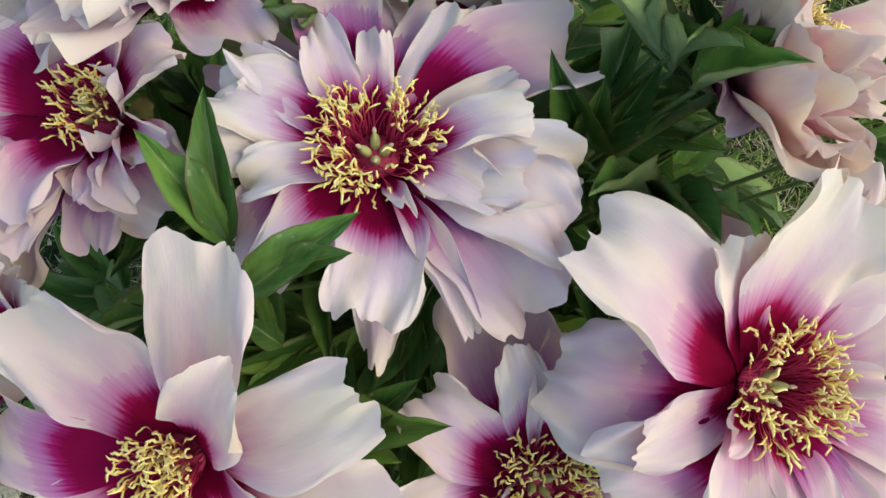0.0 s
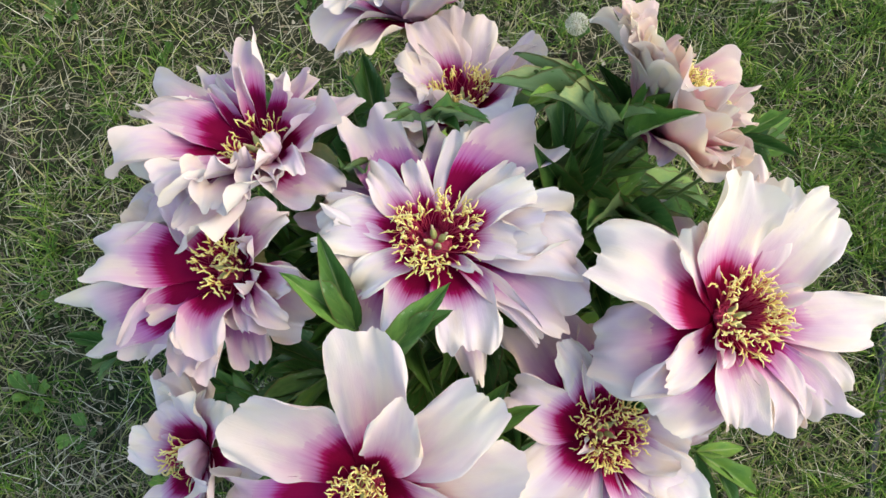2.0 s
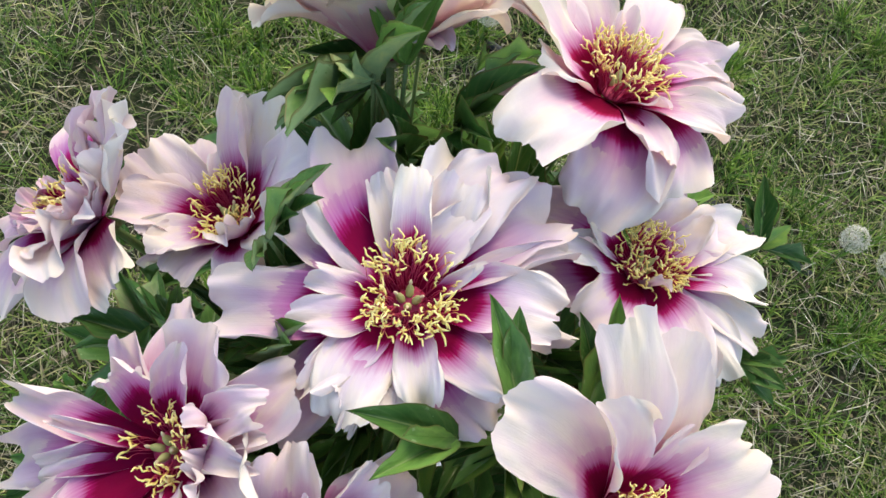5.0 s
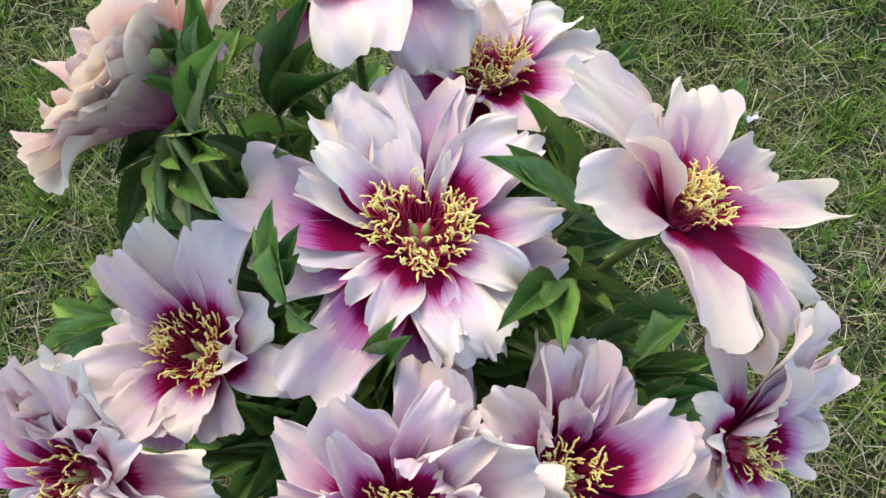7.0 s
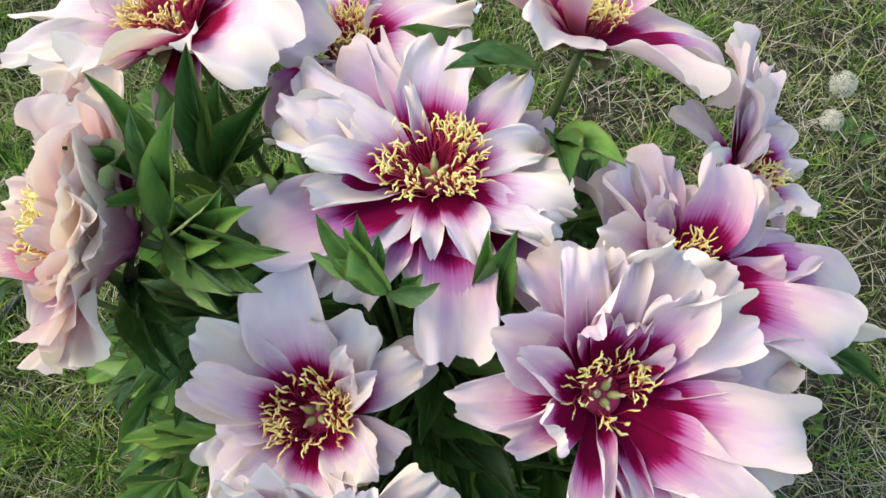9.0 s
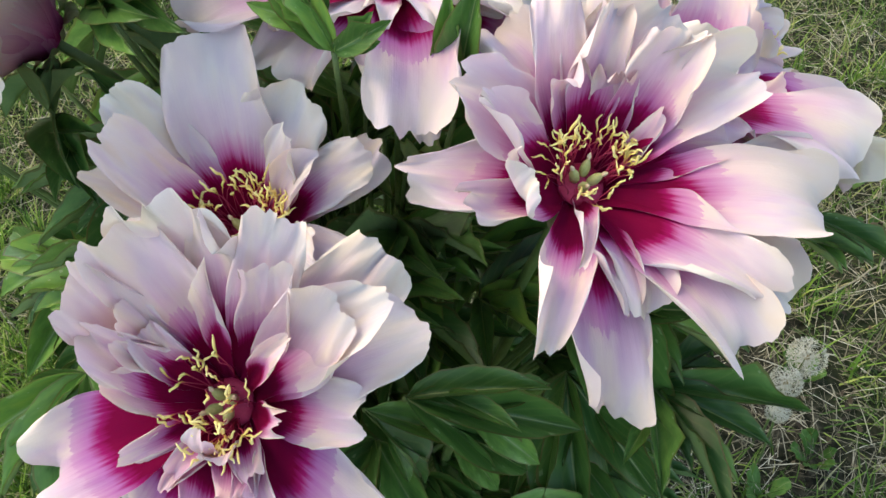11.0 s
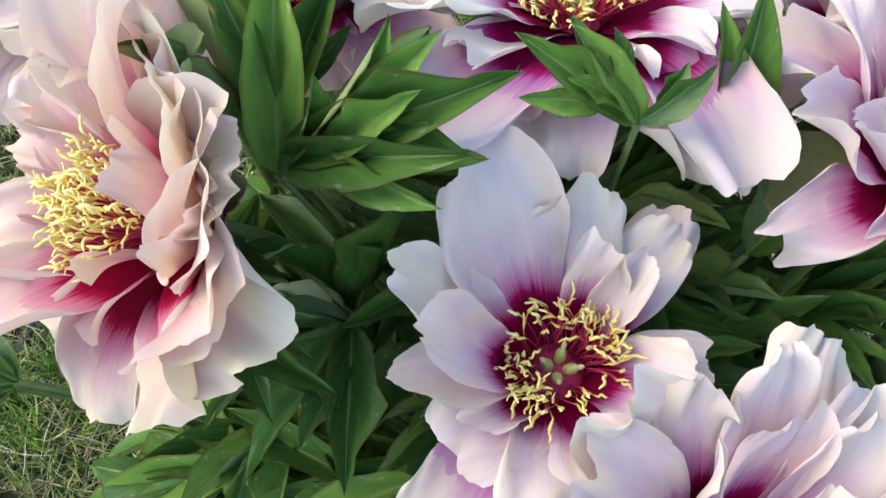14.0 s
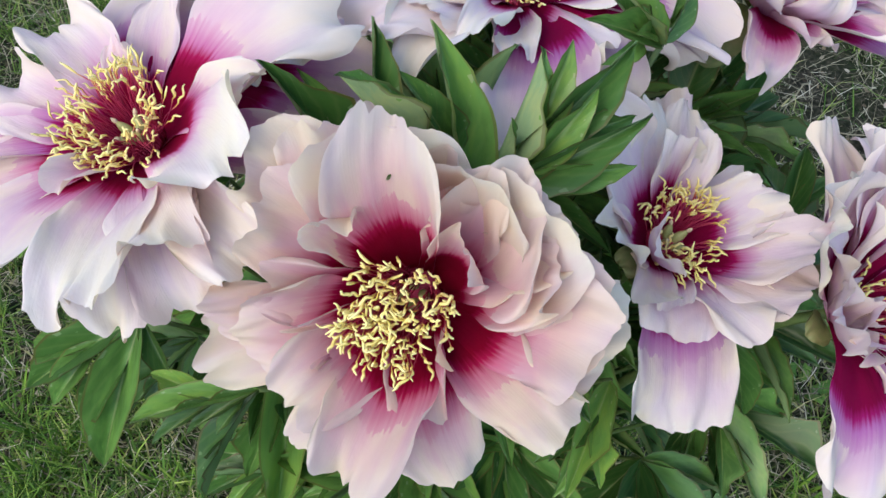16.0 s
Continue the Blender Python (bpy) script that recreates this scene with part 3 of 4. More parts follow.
peony((0.058, 0.274, 0.723), (0.046, 0.528, 0.848), [
    (-179, 7.5, 2, 3.7, 0.4), (-147, 10.7, 3, 4.3, 0.5), (-143, 5.8, 4.2, 1.6, 0.9), (-139, 8.9, 4, 4.4, 0.5),
    (-155, 11.6, -0.6, 5.2, 0.3), (-134, 11.6, -0.8, 5.2, 0.3), (-118, 7.6, 4.8, 3.4, 0.7), (-113, 9.9, 5, 3.5, 0.4), (-93, 8.9, 5.8, 3.7, 0.3),
    (-92, 6.2, 4.8, 1.7, 0.9, 0, 0.4), (-74, 9.8, 5.2, 6.1, 0.3), (-62, 9.2, 4.6, 4.4, 0.3), (-47, 5.9, 4, 2, 0.8),
    (-42, 8.7, 4, 4.2, 0.4), (-38, 4.9, 3.2, 2.1, 0.8), (-31, 7, 3, 3.1, 0.6), (-13, 5.4, 2, 2.4, 0.5),
    (26, 10.5, -3, 5.9, 0.2), (33, 5.5, 0.6, 1.5, 0.8, 0, 0.3), (58, 10.6, -4, 6.1),
    (65, 4.7, 0.6, 1.8, 0.8, 0, 0.3), (91, 6.6, -0.5, 3.7), (100, 10.5, -4.5, 6.1), (108, 2.6, 2.6, 2, 0.8, 20),
    (118, 4.7, 1.6, 1.8, 0.8, 0, 0.3), (121, 6.9, 0.2, 3.2, 0.4), (143, 10.8, -3, 5.9, 0.3, 0, 0.2),
    (175, 4.1, 2.8, 1.9, 0.8),
    (85, 2.6, 2.6, 2.2, 0.7, 60), (63, 3.8, 1.2, 1.8, 0.5, -40, 0.3), (38, 4.4, 0.6, 1.6, 0.5, -30, 0.4), (129, 4.4, 1.4, 2, 0.4, -30, 0.3),
    (111, 5.4, 1, 2.8, 0.5, 40), (-47, 4.1, 3.2, 2.2, 0.6, -30)], "full ruffled peony with many narrow petals and sparse stamens", PETAL_LILAC, 60, 0.026, 0.022, 1.1, 0.25, 0.028, 0.12)
lilac_flower = peony((-0.126, 0.138, 0.771), (-0.177, 0.253, 0.951), [
    (-168, 13.2, -3.6, 5.9), (-164, 8.3, 1.6, 3.2, 0.6), (-160, 10.4, -3.5, 7.5, 0.4), (-144, 9.6, 3.2, 5.1, 0.4), (-126, 11.3, 2, 5.6, 0.4),
    (-139, 4, 2.6, 1.6, 0.8), (-121, 7.6, 4.4, 4.3, 0.6), (-109, 9.7, 3.6, 6.5, 0.4),
    (-90, 8.3, 3.8, 3.3, 0.6, 0, 0.2), (-68, 9, 4.2, 4, 0.6, 0, 0.2), (-57, 10.4, -0.6, 5.2, 0.3),
    (-18, 8.9, 1.8, 5.3, 0.5), (-13, 7, 2.8, 3.3, 0.8), (9, 9.9, -0.8, 5.4, 0.6, 0, 0.5), (28, 7.4, 1.8, 3, 0.9),
    (79, 11.2, 0.6, 3.4, 0.4, 0, 0.4), (116, 8.4, 1.4, 3.2, 0.4, -40), (32, 7.2, 3, 3.4, 0.3, 95), (83, 6.7, 2.2, 1.7, 0.9, 0, 0.4), (104, 12.5, -4.6, 5.3, 0.2, 0, 0.3),
    (107, 8.5, 0.2, 3.1, 0.7, 0, 0.4), (132, 12.4, -0.6, 4.8, 0.3), (146, 11.4, 1.6, 5.2, 0.3, 0, 0.5),
    (158, 13.2, -2, 5.9), (178, 9, 1.4, 2.6, 0.6), (174, 12.6, 1.4, 5.2, 0.3),
    (-61, 5.8, 3, 3, 0.6, 70), (-95, 5.6, 3, 3, 0.6, 60), (-79, 9.5, 3, 2.6, 0.9, 80)], "many-petalled lilac-pink peony with sparse curled stamens", PETAL_LILAC, 70, 0.026, 0.018, 1.3, 0.5, 0.026, 0.3)
v, f, uv = petal_arrays(-35, 0.062, -0.052, 0.060, 77, 0.5, -0.3, 0.0, 0.0, 0.030)
put_mesh("sepal", v, f, [SEPAL], lilac_flower, "broad red-green outer sepal", uvs=uv)
peony((-0.182, 0.036, 0.753), (-0.362, -0.097, 0.927), [
    (-169, 7.5, 1.4, 3.3, 0.8), (-157, 11.9, -1, 5.9, 0.3, 0, 0.3), (-137, 12.8, -3.4, 5.5, 0.3),
    (-123, 8.8, 0, 4.6, 0.6, 0, 0.2), (-118, 9.4, 2, 5.5, 0.4), (-101, 7.6, 2.4, 5.1, 0.4), (-93, 8.6, -2, 3.9),
    (-70, 7.2, 3, 2.4, 0.8), (-52, 9, 1.8, 3.1, 0.8), (-45, 9.6, -1, 6.6, 0.3), (-29, 8.6, 2.8, 3.4, 0.8),
    (7, 4.9, 3.4, 1.5, 0.8, 0, 0.4), (12, 8.1, 1, 5.1), (60, 6, 2.4, 5.2, 0.3), (100, 8, 1.6, 4.8, 0.3),
    (129, 10.6, 1, 5.4, 0.3), (156, 11.7, 0.8, 5.9, 0.3), (163, 12.4, 0.2, 2.6), (179, 13.6, -2.6, 6.6, 0.3),
    (5, 5.4, 4, 2.2, 0.9, 30), (-38, 5.4, 3, 2.8, 0.7, 50), (-79, 5.6, 1.8, 3, 0.4, -30)], "ruffled lavender-white peony crowded against its neighbour", PETAL_LILAC, 95, 0.024, 0.024, 1.3, 0.3, 0.024, 0.6)
peach_flower = peony((0.246, 0.057, 0.796), (0.683, 0.183, 0.707), [
    (-153, 9.4, 3, 5.8, 0.7), (-132, 9.4, 2.2, 6, 0.4), (-118, 6.9, 4, 3.6, 0.8, 35), (-110, 10.6, 1, 6.6, 0.3), (-74, 6, 2, 3.9, 0.8),
    (-59, 9.9, 0, 3.4), (-56, 4.7, 2.2, 0.9, 0.6, 0, 0.3), (-53, 8.4, 0.8, 5, 0.5), (-43, 11.9, -1.1, 5, 0.3),
    (-28, 4.4, 2.2, 0.8, 0.6, 0, 0.3), (-22, 6.8, 2.4, 4.8, 0.3), (13, 8.4, 2, 5.2, 0.3), (-4, 9.4, -1, 5, 0.3),
    (39, 5, 1.4, 3.5, 0.9, -30), (42, 9.8, -1, 6, 0.3, 0, 0.2), (81, 2.6, 2.8, 1, 0.6, 0, 0.3),
    (84, 9.8, 0.6, 6, 0.6, 0, 0.2), (112, 9.6, 2, 6.4, 0.6), (114, 10.9, -1.1, 6.4, 0.2),
    (172, 6.8, 1.5, 5.4), (150, 9.2, 1.6, 6.2, 0.7), (164, 5.8, 4.2, 3.8, 0.9, 20), (164, 9.4, 2.6, 7, 0.9), (138, 8, 2.8, 5.6, 0.8),
    (-173, 8.4, 3.2, 6.8, 0.6), (-100, 8.6, 1.6, 6),
    (-137, 7.6, -3.1, 4.6, 0.7)], "peach-pink peony with folded petals facing sideways", PETAL_PEACH, 220, 0.027, 0.032, 1.0, 0.1, 0.046, 0.2)
for az, reach, rise, width in ((-146, 0.086, 0.030, 0.084), (-176, 0.080, 0.036, 0.088), (152, 0.090, 0.026, 0.084), (122, 0.098, 0.012, 0.074)):
    v, f, uv = petal_arrays(az, reach, rise, width, 300 + az, 0.25, 0.45, 0.0, 0.0, 0.050, 0.2)
    put_mesh("petal", v, f, [PETAL_PEACH, BACK_WARM], peach_flower, uvs=uv, index=two_faced(f))
v, f, uv = petal_arrays(-157, 0.078, 0.007, 0.034, 78, 0.5, 0.9, 10.0, 0.0, 0.046)
put_mesh("sepal", v, f, [BRACT], peach_flower, "broad pale green outer sepal", uvs=uv)
peony((-0.262, -0.100, 0.668), (-0.646, -0.173, 0.743), [
    (-139, 5.2, 1, 4.5), (-109, 6, 2, 4.6), (-82, 9.5, 3, 3.7), (-66, 8.1, 4.4, 4.4), (-40, 9.4, 5.5, 4),
    (-34, 10.9, 5, 3.3), (-25, 8.5, -1, 3.7), (-24, 7.5, 4, 2.6), (-17, 3.8, 3, 3.2), (28, 7.9, 1, 4.4),
    (50, 7, 3, 4.4), (78, 8.2, 2, 5.6), (95, 5, 1, 4.6), (144, 5.4, 2, 4.4)], "small ragged white peony facing sideways, low on the bush", PETAL_PALE, 50, 0.018, 0.022, 1.2, 0.4, 0.020, 0.5)


# ---------------------------------------------------------------- foliage of the peony bush
def leaflet_mesh(name, lobe, seed):
    """A unit-long leaflet: folded along its rib, with a dark upper face and a pale lower face."""
    nu, nv = 15, 9
    u = np.linspace(0, 1, nu)[:, None]
    s = np.linspace(-1, 1, nv)[None, :]
    half = 0.5 * np.sin(np.pi * np.clip(u, 0, 1) ** 0.72) ** 0.9 * (1 - 0.3 * u)
    half = half * (1 + 0.06 * wave(u * 7, seed)) + lobe * (np.exp(-((u - 0.50) / 0.10) ** 2) - 0.45 * np.exp(-((u - 0.68) / 0.09) ** 2)) * 0.5 * (s * (1 if seed % 2 else -1) > 0)
    x = u + (0.10 + 0.12 * lobe) * np.abs(s) * np.sin(np.pi * u) + 0 * s
    y = half * s
    z = 0.16 * half * np.abs(s) * 2 - 0.16 * u ** 2 + 0.022 * wave(u * 5 + s * 2, seed) * np.abs(s)
    top = np.stack(np.broadcast_arrays(x, y, z), -1).reshape(-1, 3)
    uv = np.stack(np.broadcast_arrays(u, 0.5 + 0.5 * s), -1).reshape(-1, 2)
    low = top - np.array([0, 0, 0.009])
    f = grid_faces(nu, nv)
    g = [q[::-1] for q in grid_faces(nu, nv, nu * nv)]
    me = bpy.data.meshes.new(name)
    me.from_pydata([tuple(p) for p in np.concatenate([top, low])], [], f + g)
    me.materials.append(LEAF_TOP)
    me.materials.append(LEAF_BACK)
    layer = me.uv_layers.new(name="UVMap")
    loops = np.empty(len(me.loops), dtype=np.int32)
    me.loops.foreach_get("vertex_index", loops)
    layer.data.foreach_set("uv", np.concatenate([uv, uv]).astype(np.float32)[loops].ravel())
    me.polygons.foreach_set("material_index", np.array([0] * len(f) + [1] * len(g), dtype=np.int32))
    me.polygons.foreach_set("use_smooth", np.full(len(me.polygons), True))
    me.update()
    return me


LEAFLETS = [leaflet_mesh("leaflet", lobe, k) for k, lobe in enumerate((0, 0.4, 0.1, 0.5, 0.3, 0))]
bush = new("peony_bush")
tagged(bush, "leafy dark green peony bush rooted in the lawn", "bush")
leaf_random = random.Random(5)


def leaf(hub, *tips, root=None, width=0.27, loose=0.35, facing=(0, 0, 1), forks=None):
    """A compound leaf: a stalk from the plant's heart up to hub, and a leaflet from hub to each tip."""
    hub = Vector(hub)
    if root is None:
        root = Vector((CROWN.x + 0.25 * (hub.x - CROWN.x), CROWN.y + 0.25 * (hub.y - CROWN.y), max(0.05, hub.z - 0.35)))
    mid = root.lerp(hub, 0.5) + Vector((0, 0, 0.03))
    pts = [root * (1 - u) ** 2 + mid * (2 * u * (1 - u)) + hub * u * u for u in (k / 8 for k in range(9))]
    v, f, uv = tube(pts, np.linspace(0.003, 0.0018, 9), 6)
    stalk = put_mesh("leaf", v, f, [STEM], bush, uvs=uv)
    for tip in tips:
        way = Vector(tip) - hub
        length = way.length
        up = (Vector(facing) + Vector((leaf_random.uniform(-loose, loose), leaf_random.uniform(-loose, loose), 0)) + 0.5 * Vector((hub.x, hub.y, 0)))
        wide = min(max(width * length, 0.016), 0.038) * leaf_random.uniform(0.85, 1.2)
        blade(stalk, hub, way, up, wide)
        # deep side lobes that fork off the blade
        for turn in leaf_random.choice(((), (), (1,), (-1,), (1, -1))) if forks is None else forks:
            start = hub + way * leaf_random.uniform(0.22, 0.36) - up.normalized() * 0.0030
            arm = (Matrix.Rotation(turn * radians(leaf_random.uniform(20, 34)), 3, up) @ way) * leaf_random.uniform(0.45, 0.62)
            blade(stalk, start, arm, up, wide * 0.72)


def blade(stalk, start, way, up, wide):
    x = way.normalized()
    y = up.cross(x).normalized()
    z = x.cross(y)
    ob = new("leaflet", leaf_random.choice(LEAFLETS))
    ob.parent = stalk
    m = Matrix((x * way.length, y * wide, z * way.length)).transposed().to_4x4()
    m.translation = start
    ob.matrix_world = m


leaf((0.341, 0.038, 0.66), (0.412, 0.066, 0.66), (0.415, 0.042, 0.62), (0.37, 0.057, 0.68), (0.404, 0.034, 0.6))
leaf((-0.306, 0.028, 0.62), (-0.368, 0.065, 0.62), (-0.36, 0.05, 0.6), (-0.365, 0.034, 0.58))
leaf((0.048, -0.281, 0.66), (0.028, -0.311, 0.68), (0.036, -0.303, 0.7), (0.038, -0.313, 0.62))
leaf((0.156, 0.053, 0.66), (0.127, 0.065, 0.76), (0.18, 0.06, 0.75))
leaf((-0.06, -0.104, 0.71), (-0.083, -0.025, 0.73), (-0.106, -0.057, 0.7), (-0.08, -0.093, 0.74))
leaf((-0.032, -0.155, 0.68), (0.029, -0.159, 0.77))
leaf((0.143, 0.001, 0.66), (0.086, 0.095, 0.6), (0.145, 0.095, 0.62))
leaf((-0.029, 0.216, 0.64), (-0.15, 0.205, 0.6), (-0.117, 0.23, 0.57), (-0.114, 0.205, 0.66))
leaf((0.148, 0.157, 0.65), (0.232, 0.166, 0.66), (0.229, 0.163, 0.63))
leaf((0.277, -0.022, 0.67), (0.33, -0.085, 0.66), (0.343, -0.035, 0.62), (0.319, -0.05, 0.66))
leaf((0.266, -0.13, 0.64), (0.341, -0.203, 0.58), (0.356, -0.124, 0.55), (0.289, -0.093, 0.6))
leaf((0.175, -0.312, 0.62), (0.193, -0.334, 0.64), (0.172, -0.365, 0.62), (0.229, -0.302, 0.66))
leaf((0.057, -0.278, 0.62), (0.072, -0.346, 0.62), (0.051, -0.354, 0.6))
leaf((0.232, 0.054, 0.7), (0.193, 0.099, 0.8), (0.187, 0.137, 0.74), (0.184, 0.12, 0.7))
leaf((-0.296, 0.03, 0.6), (-0.346, 0.061, 0.62), (-0.345, 0.042, 0.58))
leaf((0.2, -0.226, 0.6), (0.256, -0.284, 0.58), (0.25, -0.237, 0.6), (0.179, -0.341, 0.56))
leaf((0.332, 0.049, 0.68), (0.374, 0.009, 0.7), (0.388, 0.055, 0.7), (0.353, 0.006, 0.68))
leaf((-0.002, 0.216, 0.62), (-0.105, 0.218, 0.58), (-0.051, 0.237, 0.56))
leaf((-0.179, 0.122, 0.62), (-0.191, 0.155, 0.5), (-0.276, 0.112, 0.55))
leaf((0.058, 0.215, 0.62), (0.07, 0.263, 0.55), (0.112, 0.227, 0.56))
leaf((0.118, 0.023, 0.66), (0.065, 0.113, 0.61), (0.11, 0.104, 0.6))
leaf((0.186, -0.052, 0.66), (0.275, 0.031, 0.5), (0.32, -0.002, 0.5), (0.139, 0.06, 0.64))
leaf((0.172, 0.053, 0.8), (0.088, 0.102, 0.862), (0.119, 0.123, 0.847), width=0.24, facing=(0.5, 0.6, 0.4), forks=(1, -1))
leaf((0.176, 0.05, 0.785), (0.158, 0.031, 0.891), (0.121, 0.074, 0.862), width=0.23, facing=(-0.1, 0.8, 0.4), forks=(1,))
leaf((0.184, 0.03, 0.80), (0.203, 0.064, 0.845), (0.217, 0.036, 0.872), (0.195, 0.007, 0.897), width=0.2, loose=0.1, facing=(-0.5, 0, 0.6), forks=())
leaf((0.141, 0.026, 0.717), (0.098, 0.014, 0.835), (0.166, 0.041, 0.796), width=0.26, facing=(-0.2, -0.6, 0.6))
leaf((0.17, -0.015, 0.745), (0.178, -0.057, 0.842), (0.159, -0.051, 0.822), (0.12, -0.03, 0.835), width=0.24, facing=(0.2, 0.7, 0.6))
leaf((0.019, 0.095, 0.806), (0.065, 0.069, 0.85), (0.043, 0.08, 0.856), (-0.012, 0.101, 0.832), width=0.3, facing=(0.1, 0.8, 0.5), forks=(1, -1))
leaf((-0.047, 0.079, 0.745), (-0.054, 0.073, 0.838), (-0.04, 0.068, 0.828), width=0.3, facing=(0.3, 0.8, 0.4))
leaf((-0.068, -0.092, 0.8), (-0.011, -0.063, 0.85), width=0.3, facing=(0, -0.2, 1))
leaf((-0.084, -0.055, 0.77), (-0.123, -0.011, 0.826), (-0.092, 0.006, 0.835), width=0.3, facing=(0, -0.3, 1))
leaf((-0.06, 0.11, 0.69), (-0.095, 0.106, 0.735), width=0.6, facing=(0, 0, 1))


def clear(p):
    """Whether a point keeps away from every blossom."""
    for c, n in BLOSSOMS:
        h = (p - c).dot(n)
        if -0.040 < h < 0.10 and ((p - c) - n * h).length < 0.105:
            return False
    return True


def spray(hub, az, slope, size, count):
    """A leaf whose leaflets fan out from hub toward the azimuth az."""
    tips = []
    for k in range(count):
        a = radians(az + (k - (count - 1) / 2) * 150 / count + leaf_random.uniform(-10, 10))
        l = size * leaf_random.uniform(0.75, 1.1) * (1 - 0.08 * abs(k - (count - 1) / 2))
        e = radians(slope + leaf_random.uniform(-18, 18))
        tip = Vector((hub[0] + l * math.cos(a) * math.cos(e), hub[1] + l * math.sin(a) * math.cos(e), hub[2] + l * math.sin(e)))
        if all(clear(Vector(hub).lerp(tip, q)) for q in (0.3, 0.6, 0.8, 1.0)):
            tips.append(tip)
    if tips and clear(Vector(hub)):
        leaf(hub, *tips, loose=0.55)


# skirt of leaves round the bush, fill between the blossoms, and the shaded lower tiers
def tier(count, r_low, r_high, z_low, z_high, slope, size, step):
    for k in range(count):
        a = k * step + leaf_random.uniform(-9, 9)
        r = leaf_random.uniform(r_low, r_high)
        if (z_high < 0.5 or r_low > 0.15) and math.cos(radians(a + 26)) > 0.93 and k % 3:
            continue
        if z_high < 0.65 and r_low > 0.08 and k % 3 and (40 < a % 360 < 84 or 104 < a % 360 < 140):
            continue
        hub = (CROWN.x + r * math.cos(radians(a)), CROWN.y + r * math.sin(radians(a)), leaf_random.uniform(z_low, z_high))
        spray(hub, a + leaf_random.uniform(-30, 30), leaf_random.uniform(*slope), size, 5)


tier(34, 0.19, 0.26, 0.42, 0.60, (-25, 8), 0.120, 360 / 34)
tier(34, 0.03, 0.19, 0.55, 0.67, (0, 40), 0.110, 137.5)
tier(24, 0.04, 0.20, 0.42, 0.55, (0, 30), 0.125, 137.5)
tier(20, 0.10, 0.22, 0.26, 0.40, (-20, 10), 0.125, 18)
tier(16, 0.04, 0.14, 0.16, 0.30, (-5, 25), 0.125, 137.5)

# ---------------------------------------------------------------- ground and lawn
def ground_height(x, y):
    r2 = x * x + y * y
    return np.where(r2 < 9, 0.008 * np.sin(x * 5.1 + 1) * np.cos(y * 4.3) + 0.004 * np.sin(x * 17 + y * 13), 0.0)


def ground_sheet():
    ring = np.concatenate([np.linspace(0, 2.4, 60), np.geomspace(3, 400, 12)])
    verts, faces = [], []
    seg = 96
    for r in ring:
        for j in range(seg):
            a = 2 * math.pi * j / seg
            x, y = r * math.cos(a), r * math.sin(a)
            verts.append((x, y, float(ground_height(np.float64(x), np.float64(y)))))
    for i in range(len(ring) - 1):
        for j in range(seg):
            faces.append((i * seg + j, (i + 1) * seg + j, (i + 1) * seg + (j + 1) % seg, i * seg + (j + 1) % seg))
    return put_mesh("ground", verts, faces, [SOIL])


tagged(ground_sheet(), "bare soil and thatch under a thin lawn", "ground", kind="structure")


def blades(name, count, mat, radius, length, width, lean, seed, label, clump, lift=0.0, east=0.0, tufts=0):
    """Many separate grass blades in one mesh."""
    rng = np.random.RandomState(seed)
    r = radius * 0.73 * np.sqrt(-np.log(rng.uniform(1e-4, 1, count * 3)))
    a = rng.uniform(0, 2 * np.pi, count * 3)
    x, y = r * np.cos(a) + 0.0, r * np.sin(a)
    if tufts:
        x, y = (c[np.arange(count * 3) % tufts] + rng.normal(0, 0.011, count * 3) for c in (x, y))
    density = 0.50 + 0.45 * np.sin(x * 7 + 2.2 * np.sin(y * 5)) * np.cos(y * 8 + 1.7 * np.sin(x * 4)) + 0.35 * np.sin(x * 23 + 2 * np.sin(y * 17)) * np.cos(y * 21 + 2 * np.sin(x * 19)) + 0.25 * np.sin(x * 2.1 - y * 1.7)
    density = density + 0.5 * np.exp(-((x + 0.40) ** 2 + (y - 0.25) ** 2) / 0.12)
    density = density * (1 + east * np.tanh(2.5 * x))
    keep = np.flatnonzero(rng.uniform(0, 1, count * 3) < (1 - clump) + clump * density)[:count]
    x, y, n = x[keep], y[keep], len(keep)
    az = rng.uniform(0, 2 * np.pi, n)
    l = length * rng.uniform(0.45, 1.3, n)
    w = width * rng.uniform(0.6, 1.3, n)
    e = np.radians(np.clip(rng.normal(lean[0], lean[1], n), 1, 88))
    bend = rng.uniform(-0.2, 0.7, n)
    d = np.stack([np.cos(az), np.sin(az), np.zeros(n)], 1)
    sd = np.stack([-np.sin(az), np.cos(az), np.zeros(n)], 1)
    base = np.stack([x, y, ground_height(x, y) - 0.002 + lift * rng.uniform(0, 1, n)], 1)
    up = np.array([0, 0, 1.0])
    def at(u):
        ee = e - bend * u * 0.9
        return base + d * (l * u * np.cos(ee))[:, None] + up * np.maximum(l * u * np.sin(ee), 0.001)[:, None]
    swing = sd * (l * rng.uniform(-0.15, 0.15, n))[:, None]
    p1, p2 = at(0.5) + swing * 0.25, at(1.0) + swing
    verts = np.stack([base - sd * w[:, None] / 2, base + sd * w[:, None] / 2, p1 - sd * w[:, None] * 0.45, p1 + sd * w[:, None] * 0.45, p2], 1).reshape(-1, 3)
    k = np.arange(n)[:, None] * 5
    quads, tris = k + np.array([[0, 1, 3, 2]]), k + np.array([[2, 3, 4]])
    return tagged(put_mesh(name, verts, quads.tolist() + tris.tolist(), [mat], smooth=False), label, "grass", kind="stuff")


